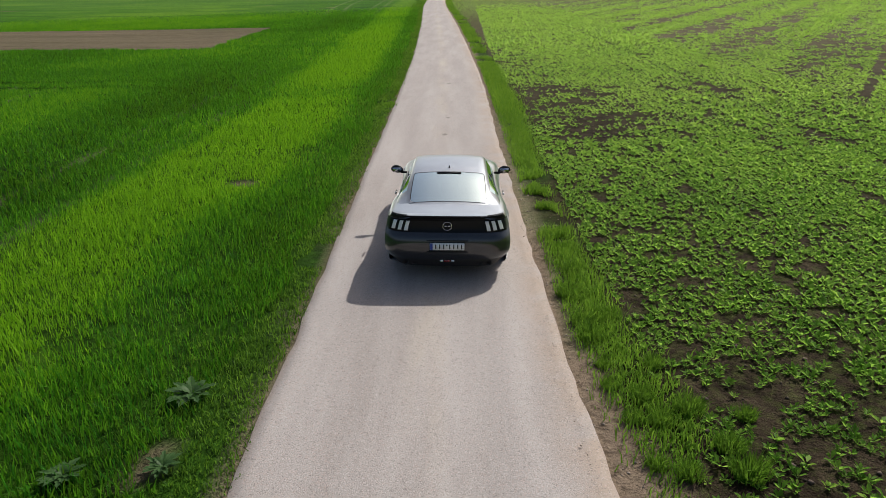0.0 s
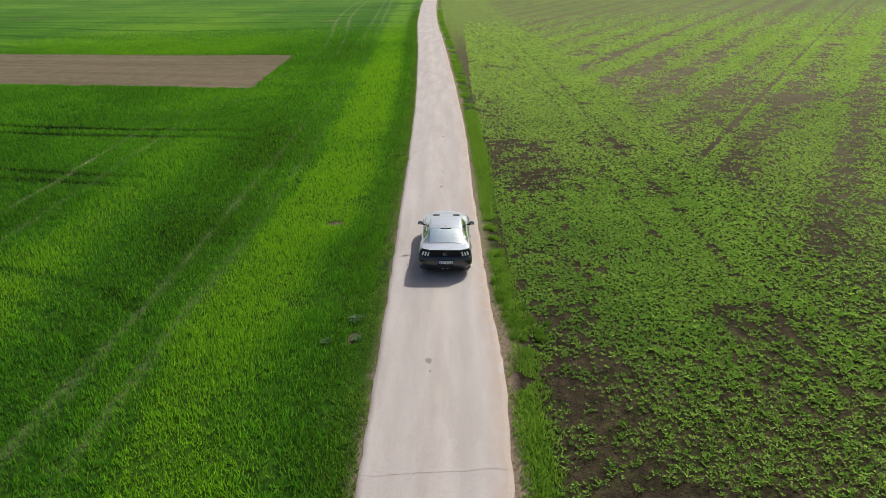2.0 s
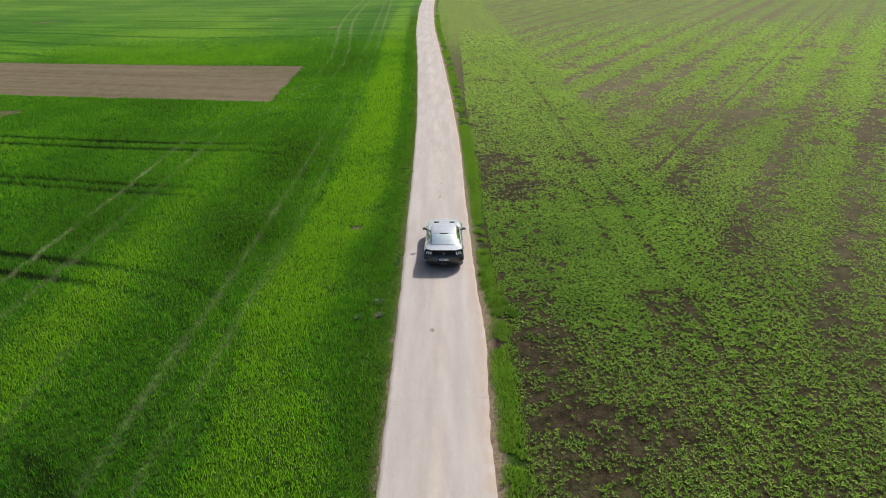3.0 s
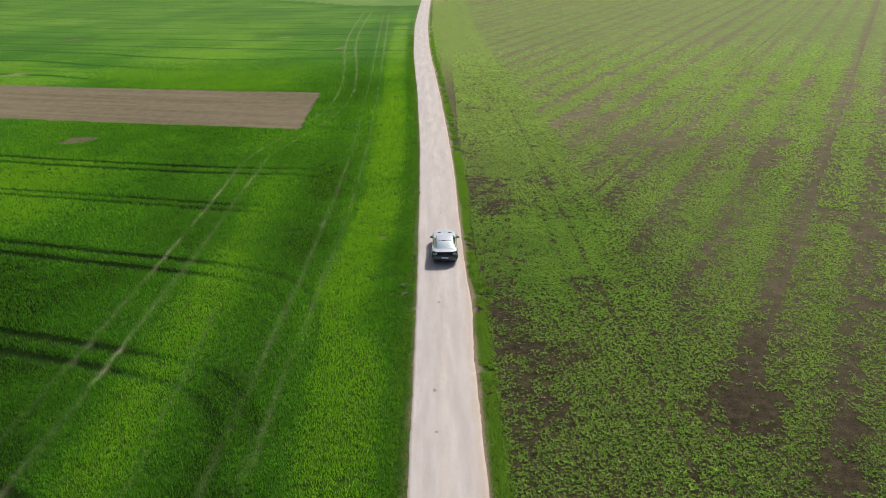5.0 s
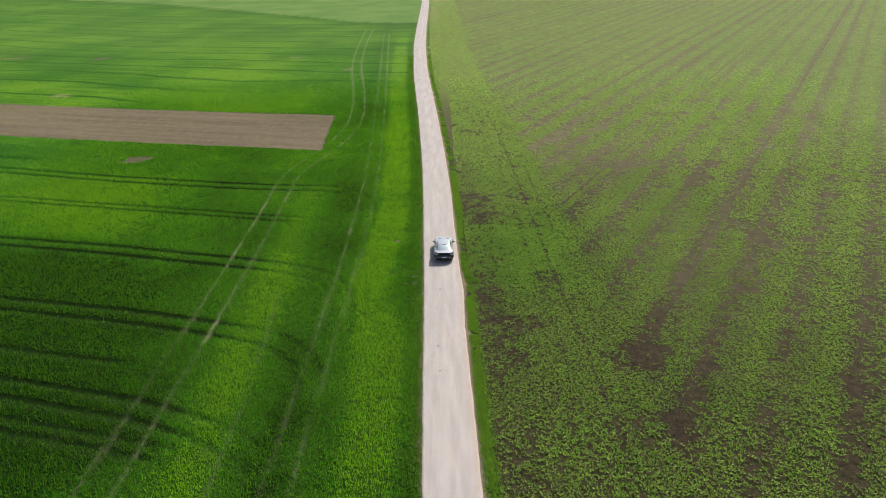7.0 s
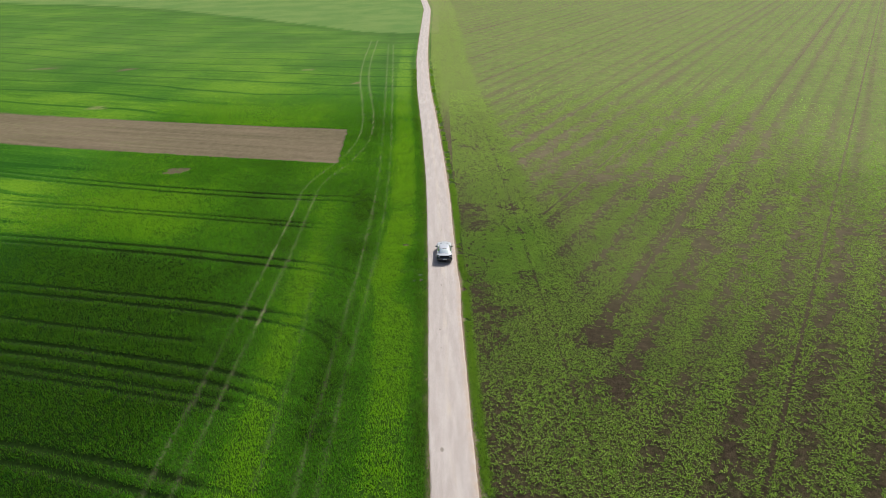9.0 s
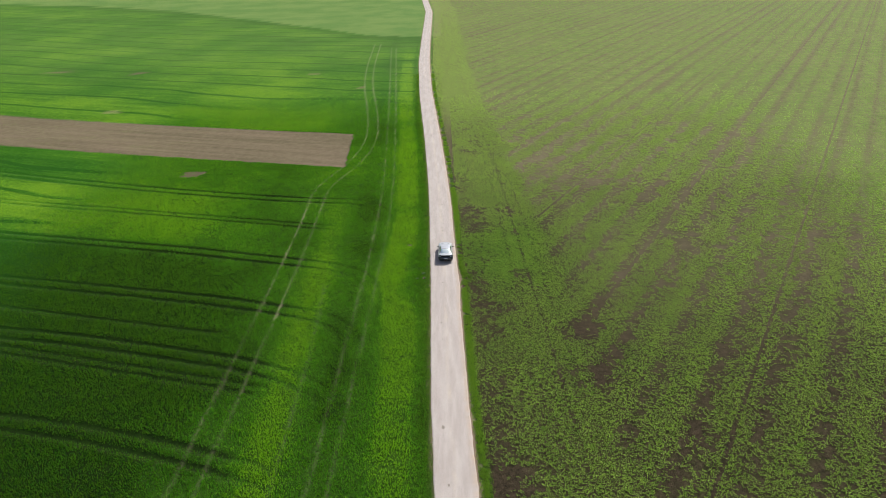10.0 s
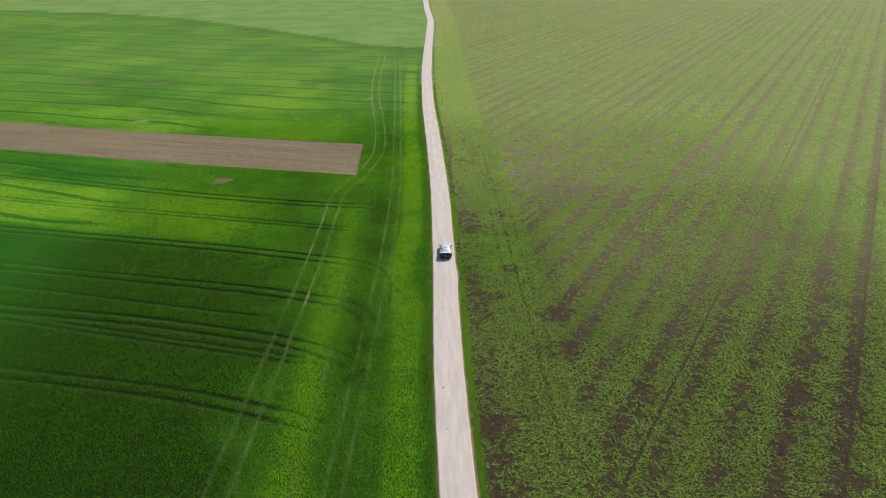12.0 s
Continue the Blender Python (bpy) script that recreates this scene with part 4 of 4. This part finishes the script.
def stuff(name, batches, material, label, category):
    """Joins batches of (corners, triangles, corners each, tone) into one object."""
    verts, faces, tones, start = [], [], [], 0
    for v, f, each, tone in batches:
        verts.append(v)
        faces.append(f + start)
        tones.append(np.repeat(tone, each))
        start += len(v)
    ob = array_mesh(name, np.concatenate(verts), np.concatenate(faces), material)
    ob.data.attributes.new("tone", "FLOAT", "POINT").data.foreach_set("value", np.concatenate(tones).astype(np.float32))
    return tagged(ob, label, category, kind="stuff")


def crop_batch(x0, x1, y0, y1, per_metre, height, width, tall, hole=None):
    x, y = scatter(x0, x1, y0, y1, per_metre)
    keep = (x - road_mid(y) < -2.05 - 0.4 * vnoise(x, y, 0.7, 50)) & (RNG.random(len(x)) > np.maximum(0.90 * crop_track(x, y), np.maximum(1.5 * cross_ruts(x, y), 0.95 * thin_places(x, y)))) & (in_strip(x, y) < 0.5)
    jx, jy = x + RNG.normal(0, 1.6, len(x)), y + RNG.normal(0, 2.4, len(x))
    if hole:
        keep &= ~((jx > hole[0]) & (jy > hole[2]) & (jy < hole[3]))
    if tall or y1 < 100:
        keep &= (jx > x0 + 4) & (jy > y0 + 6) & (jy < y1 - 6)
    keep &= RNG.random(len(x)) > np.maximum.reduce([smooth(x, -40, -72), smooth(y, 45, 108), smooth(y, -56, -70)])
    keep &= RNG.random(len(x)) > 0.6 * smooth(fractal(x, y, 0.5, 51), 0.66, 0.78) * (x > -6)
    keep &= (-x < 12 + 0.68 * (y + 97)) & (RNG.random(len(x)) > 0.35 * smooth(fractal(x, y, 1.3, 54), 0.50, 0.68))
    x, y = x[keep], y[keep]
    h = height * RNG.uniform(0.6, 1.2, len(x)) * (0.55 + 0.45 * vnoise(x, y, 0.4, 52) + 0.45 * vnoise(x, y, 1.7, 53))
    v, f, each = blades(x, y, h, width * RNG.uniform(0.7, 1.3, len(x)), 0.45, tall)
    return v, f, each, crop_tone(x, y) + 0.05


stuff("crop_grass", [
    crop_batch(-13, -1.9, -12, 17, 720, 0.17, 0.0125, True),
    crop_batch(-30, -1.9, -32, 40, 230, 0.22, 0.036, False, (-9, -1.9, -6, 11)),
    crop_batch(-72, -1.9, -70, 108, 105, 0.25, 0.075, False, (-26, -1.9, -26, 34)),
], CROP, "lush green young cereal crop growing densely on the field", "crop")


def rosettes(x, y, size, leaves, tone):
    """Seedlings: each a ring of pointed leaves that rise outwards."""
    n = len(x)
    z = land(x, y) - 0.03
    vs = []
    turn = RNG.uniform(0, 2 * math.pi, n)
    for i in range(leaves):
        a = turn + 2 * math.pi * i / leaves + RNG.uniform(-0.4, 0.4, n)
        s = size * RNG.uniform(0.6, 1.25, n)
        rise = RNG.uniform(0.3, 1.6, n)
        low = RNG.uniform(0.1, 0.7, n) * size
        d = np.stack([np.cos(a), np.sin(a), 0 * a], 1)
        p = np.stack([-np.sin(a), np.cos(a), 0 * a], 1)
        root = np.stack([x, y, z + low * 0.6], 1) + d * (0.15 * s)[:, None]
        up = np.array([[0, 0, 1]])
        mid = root + d * (0.5 * s)[:, None] + up * (0.5 * s * rise)[:, None]
        end = root + d * s[:, None] + up * (0.65 * s * rise)[:, None]
        w = (0.25 * s)[:, None]
        vs.append(np.stack([root, mid - p * w, end, mid + p * w], 1))
    v = np.concatenate(vs, 1).reshape(-1, 3)
    o = 4 * np.arange(n * leaves)[:, None]
    f = np.concatenate([o + np.array([[0, 1, 2]]), o + np.array([[0, 2, 3]])], 1).reshape(-1, 3)
    return v, f, 4 * leaves, tone


def planted(x0, x1, y0, y1, gap):
    """Places about a gap apart, each pushed a little at random."""
    gx, gy = np.meshgrid(np.arange(x0, x1, gap), np.arange(y0, y1, gap))
    gx, gy = gx.ravel(), gy.ravel()
    return gx + RNG.uniform(-0.38, 0.38, len(gx)) * gap, gy + RNG.uniform(-0.38, 0.38, len(gx)) * gap


def seedling_batch(x1, y0, y1, gap, size, leaves, lump, bright, hole=None):
    x, y = planted(2.0, x1, y0, y1, gap)
    off = x - road_mid(y)
    cover = sown_cover(x, y)
    keep = (off > 2.7) & (RNG.random(len(x)) < smooth(cover + 1.5 * (fractal(x, y, lump, 60) - 0.5), 0.28, 0.60))
    keep &= RNG.random(len(x)) > np.maximum.reduce([smooth(x, 45, 85), smooth(y, 45, 108), smooth(y, -56, -70)])
    keep &= x < 12 + 0.68 * (y + 97)
    jx, jy = x + RNG.normal(0, 1.6, len(x)), y + RNG.normal(0, 2.4, len(x))
    if hole:
        keep &= ~((jx < hole[0]) & (jy > hole[1]) & (jy < hole[2]))
    if y1 < 100:
        keep &= (jx < x1 - 4) & (jy > y0 + 6) & (jy < y1 - 6)
    x, y, cover = x[keep], y[keep], cover[keep]
    s = size * RNG.uniform(0.6, 1.3, len(x)) * (0.70 + 0.45 * cover)
    return rosettes(x, y, s, leaves, np.clip(bright + 0.5 * (fractal(x, y, 0.3, 61) - 0.5) + 0.25 * cover, 0, 1.2))


stuff("seedlings", [
    seedling_batch(17, -12, 17, 0.105, 0.060, 11, 2.6, 0.40),
    seedling_batch(36, -32, 40, 0.170, 0.088, 6, 2.3, 0.66, (13, -6, 11)),
    seedling_batch(85, -70, 108, 0.250, 0.150, 4, 1.7, 0.76, (32, -26, 34)),
], SEEDLING, "pale green broad-leaved seedlings scattered over dark bare soil", "seedlings")


def verge_batch(side, y0, y1, per_metre, height, width, tall):
    n = int((y1 - y0) * per_metre)
    y = RNG.uniform(y0, y1, n)
    if side > 0:
        off = verge_middle(y) + RNG.normal(0.0, 0.25, n) * (1 - 0.4 * np.exp(-((y - 5) / 6) ** 2))
        clump = vnoise(off, y, 0.9, 70) * 0.6 + vnoise(off, y, 2.6, 71) * 0.4
        keep = (clump > np.where((y < 9) & (y > -7), 0.40, 0.20 + 0.28 * smooth(y, 14, 40))) & (off > 1.88)
    else:
        off = -1.62 - RNG.gamma(2.0, 0.36, n)
        keep = (vnoise(off, y, 1.4, 72) > 0.12) & (off < -1.60 - 0.22 * vnoise(off, y, 1.6, 73))
    off, y = off[keep], y[keep]
    x = off + road_mid(y)
    grown = thin_places(x, y) < 0.5
    x, y, off = x[grown], y[grown], off[grown]
    h = height * RNG.uniform(0.5, 1.2, len(x)) * (0.7 + 0.6 * vnoise(x, y, 1.1, 74)) * (1.25 if side > 0 else 0.75)
    v, f, each = blades(x, y, h, width * RNG.uniform(0.7, 1.3, len(x)), 0.6, tall)
    tone = (0.92 if side > 0 else 0.42) + 0.5 * (fractal(x, y, 0.5, 75) - 0.5)
    return v, f, each, np.clip(tone, 0, 1)


for side, title in ((1, "bright green uneven grass verge beside the seedling field"), (-1, "short dark green grass verge beside the lush crop")):
    stuff("verge_grass", [
        verge_batch(side, -7, 14, 1000, 0.13, 0.014, True),
        verge_batch(side, -26, -7, 700, 0.18, 0.034, False),
        verge_batch(side, 14, 34, 600, 0.18, 0.036, False),
        verge_batch(side, -60, -26, 330, 0.20, 0.055, False),
        verge_batch(side, 34, 130, 220, 0.20, 0.060, False),
    ], VERGE, title, "grass")


# ---- small things beside and on the road ----
THISTLE = blade_material("grey_green_thistle_leaf", (0.022, 0.058, 0.014), (0.050, 0.105, 0.030), (0.115, 0.180, 0.070), 0.25)
CLOD = plain("earth_clod", (0.115, 0.080, 0.057), 0.9, (0.055, 0.038, 0.027), 14.0)
PEBBLE = plain("pale_pebble", (0.33, 0.28, 0.23), 0.85, (0.22, 0.17, 0.13), 9.0)
TAR = plain("dark_road_stain", (0.215, 0.190, 0.165), 0.85, (0.135, 0.118, 0.102), 12.0)


def toned(ob, values):
    ob.data.attributes.new("tone", "FLOAT", "POINT").data.foreach_set("value", np.asarray(values, np.float32))
    return ob


def grass_tuft():
    """A dense cushion of grass blades, at the origin."""
    n = 330
    r, a = 0.13 * np.sqrt(RNG.random(n)), RNG.uniform(0, 2 * math.pi, n)
    x, y = r * np.cos(a), r * np.sin(a)
    h = 0.20 * RNG.uniform(0.6, 1.15, n) * (1 - 0.35 * r / 0.13)
    out = np.stack([np.cos(a), np.sin(a)], 1) * (0.25 + 0.6 * r / 0.13)[:, None] * h[:, None] * RNG.uniform(0.4, 1.1, n)[:, None]
    t = RNG.uniform(0, 2 * math.pi, n)
    side = np.stack([np.cos(t), np.sin(t), 0 * t], 1) * 0.0035
    base = np.stack([x, y, np.full(n, -0.05)], 1)
    mid = base + np.stack([out[:, 0] * 0.3, out[:, 1] * 0.3, 0.05 + h * 0.6], 1)
    end = base + np.stack([out[:, 0], out[:, 1], 0.05 + h], 1)
    v = np.stack([base - side, base + side, mid - side * 0.8, mid + side * 0.8, end], 1).reshape(-1, 3)
    o = (5 * np.arange(n))[:, None]
    f = np.concatenate([o + np.array([[0, 1, 3]]), o + np.array([[0, 3, 2]]), o + np.array([[2, 3, 4]])], 1).reshape(-1, 3)
    ob = toned(array_mesh("grass_tuft", v, f, VERGE), np.repeat(RNG.uniform(0.1, 0.7, n), 5))
    return tagged(ob, "cushion of bright green grass on the bare verge", "grass", group="tufts on the verge")


tuft = grass_tuft()
TUFTS = ((1.93, -1.6, 1.35), (2.28, -1.0, 1.0), (2.70, -3.25, 1.2), (2.35, -3.45, 0.95), (1.95, -2.75, 0.8), (2.12, -4.15, 0.8), (2.95, -4.3, 1.3), (1.95, -2.3, 0.7), (2.06, -3.4, 0.75),
         (2.90, -3.9, 1.1), (2.40, -4.3, 0.9), (2.25, -3.0, 0.9), (1.88, -1.15, 1.1), (1.80, -0.3, 1.2), (3.25, -3.4, 0.8), (2.55, -2.3, 0.9), (2.0, 0.6, 1.0))
for i, (x, y, size) in enumerate(TUFTS):
    m = pose(x, y, float(land(x, y)) - 0.02, 0, 0, 47 * i) @ Matrix.Diagonal((size, size, size * 0.9, 1))
    if i == 0:
        tuft.matrix_basis = m
    else:
        c = copy_thing(tuft, m)
        c.scale = (size, size, size * 0.9)


def thistle(x, y, size):
    """A weed: a rosette of long toothed leaves."""
    weed = tagged(new("thistle"), "grey-green toothed thistle rosette among the verge grass", "weed", group="thistles beside the road")
    for i in range(26):
        a = i * 2.4 + RNG.uniform(-0.2, 0.2)
        length = size * RNG.uniform(0.65, 1.1) * (1.0 if i > 5 else 0.7)
        rise = RNG.uniform(0.15, 0.45) if i > 5 else RNG.uniform(0.6, 1.1)
        d, p = Vector((math.cos(a), math.sin(a), 0)), Vector((-math.sin(a), math.cos(a), 0))
        n, verts, faces, tones = 9, [], [], []
        for j in range(n + 1):
            f = j / n
            width = size * 0.15 * math.sin(math.pi * min(f * 0.93 + 0.07, 1)) * (1.25 if j % 2 else 0.62)
            c = d * (length * f) + Vector((0, 0, 0.02 + length * rise * (f - 0.55 * f * f)))
            verts += [tuple(c - p * width + Vector((0, 0, 0.25 * width))), tuple(c), tuple(c + p * width + Vector((0, 0, 0.25 * width)))]
            tones += [0.5, 0.2, 0.5]
        for j in range(n):
            b = 3 * j
            faces += [[b, b + 1, b + 4, b + 3], [b + 1, b + 2, b + 5, b + 4]]
        toned(mesh_object("leaf", verts, faces, THISTLE, weed), tones)
    weed.location = (x, y, float(land(x, y)) + 0.02)
    return weed


for x, y, size in ((-2.80, -3.1, 0.30), (-2.62, -4.35, 0.20), (-3.55, -4.45, 0.22)):
    thistle(x, y, size)


def lumps(name, x, y, size, material, label, category, lift=0.3):
    """Small irregular stones or clods, joined."""
    n = len(x)
    unit = np.array([[1, 0, 0], [-1, 0, 0], [0, 1, 0], [0, -1, 0], [0, 0, 1], [0, 0, -1]], float)
    tri = np.array([[0, 2, 4], [2, 1, 4], [1, 3, 4], [3, 0, 4], [2, 0, 5], [1, 2, 5], [3, 1, 5], [0, 3, 5]])
    a = RNG.uniform(0, 2 * math.pi, n)
    p = unit[None] * RNG.uniform(0.6, 1.3, (n, 6, 1)) * size[:, None, None] * np.array([1.0, 1.0, 0.7])
    px, py = p[..., 0] * np.cos(a)[:, None] - p[..., 1] * np.sin(a)[:, None], p[..., 0] * np.sin(a)[:, None] + p[..., 1] * np.cos(a)[:, None]
    z = np.where(np.abs(x - road_mid(y)) < ROAD_HALF - 0.06, 0.03, land(x, y) - 0.03)
    v = np.stack([px + x[:, None], py + y[:, None], p[..., 2] + (z + lift * size)[:, None]], 2).reshape(-1, 3)
    f = (tri[None] + 6 * np.arange(n)[:, None, None]).reshape(-1, 3)
    return tagged(array_mesh(name, v, f, material), label, category, kind="stuff")


n = 1800
y = RNG.uniform(-14, 24, n)
x = road_mid(y) + 1.62 + np.abs(RNG.normal(0.1, 0.42, n))
lumps("gravel", x, y, RNG.gamma(2.0, 0.0035, n) + 0.003, PEBBLE, "small pale stones strewn along the road's dirt edge", "gravel")
n = 7000
x, y = RNG.uniform(2.2, 15, n), RNG.uniform(-7, 15, n)
keep = RNG.random(n) > sown_cover(x, y)
lumps("soil_clods", x[keep], y[keep], RNG.gamma(2.0, 0.008, int(keep.sum())) + 0.006, CLOD, "dark brown clods of dry tilled soil", "soil")


def road_mark(x, y, rx, ry, seed):
    """A worn dark patch in the road's surface, with an uneven rim."""
    rng = random.Random(seed)
    n = 22
    rim = []
    for i in range(n):
        a = 2 * math.pi * i / n
        r = rng.uniform(0.65, 1.1)
        rim.append((rx * r * math.cos(a), ry * r * math.sin(a), 0.0))
    verts = [(0, 0, 0.003)] + rim
    ob = mesh_object("road_patch", verts, [[0, 1 + i, 1 + (i + 1) % n] for i in range(n)], TAR)
    c = (x - float(road_mid(y))) / ROAD_HALF
    ob.location = (x, y, 0.008 + 0.03 * (1 - c * c))
    return tagged(ob, "small worn dark patch in the pale asphalt", "road patch", group="patches in the road")


for i, (x, y, rx, ry) in enumerate(((-0.42, -5.55, 0.10, 0.17), (-0.36, -6.1, 0.05, 0.05), (-0.30, 10.6, 0.10, 0.14), (-0.26, 13.2, 0.07, 0.10), (-0.62, -15.2, 0.13, 0.16),
                                    (-0.50, -18.6, 0.09, 0.12), (-0.55, -33.0, 0.14, 0.30), (-0.15, -40.0, 0.12, 0.2), (-0.38, 21.0, 0.12, 0.16))):
    road_mark(x, y, rx, ry, i)


def road_crack(y0, seed):
    """A thin uneven crack right across the road."""
    rng = random.Random(seed)
    verts, n, y = [], 36, y0
    for i in range(n + 1):
        c = -0.97 + 1.94 * i / n
        y += rng.uniform(-0.035, 0.035)
        w = rng.uniform(0.002, 0.008)
        z = 0.0082 + 0.03 * (1 - c * c)
        x = float(road_mid(y0)) + c * ROAD_HALF * 0.985
        verts += [(x, y - w, z), (x, y + w, z)]
    ob = mesh_object("road_crack", verts, [[2 * i, 2 * i + 2, 2 * i + 3, 2 * i + 1] for i in range(n)], TAR)
    return tagged(ob, "thin dark crack running across the pale asphalt", "crack", group="cracks in the road")


road_crack(-10.3, 3)
road_crack(17.5, 5)
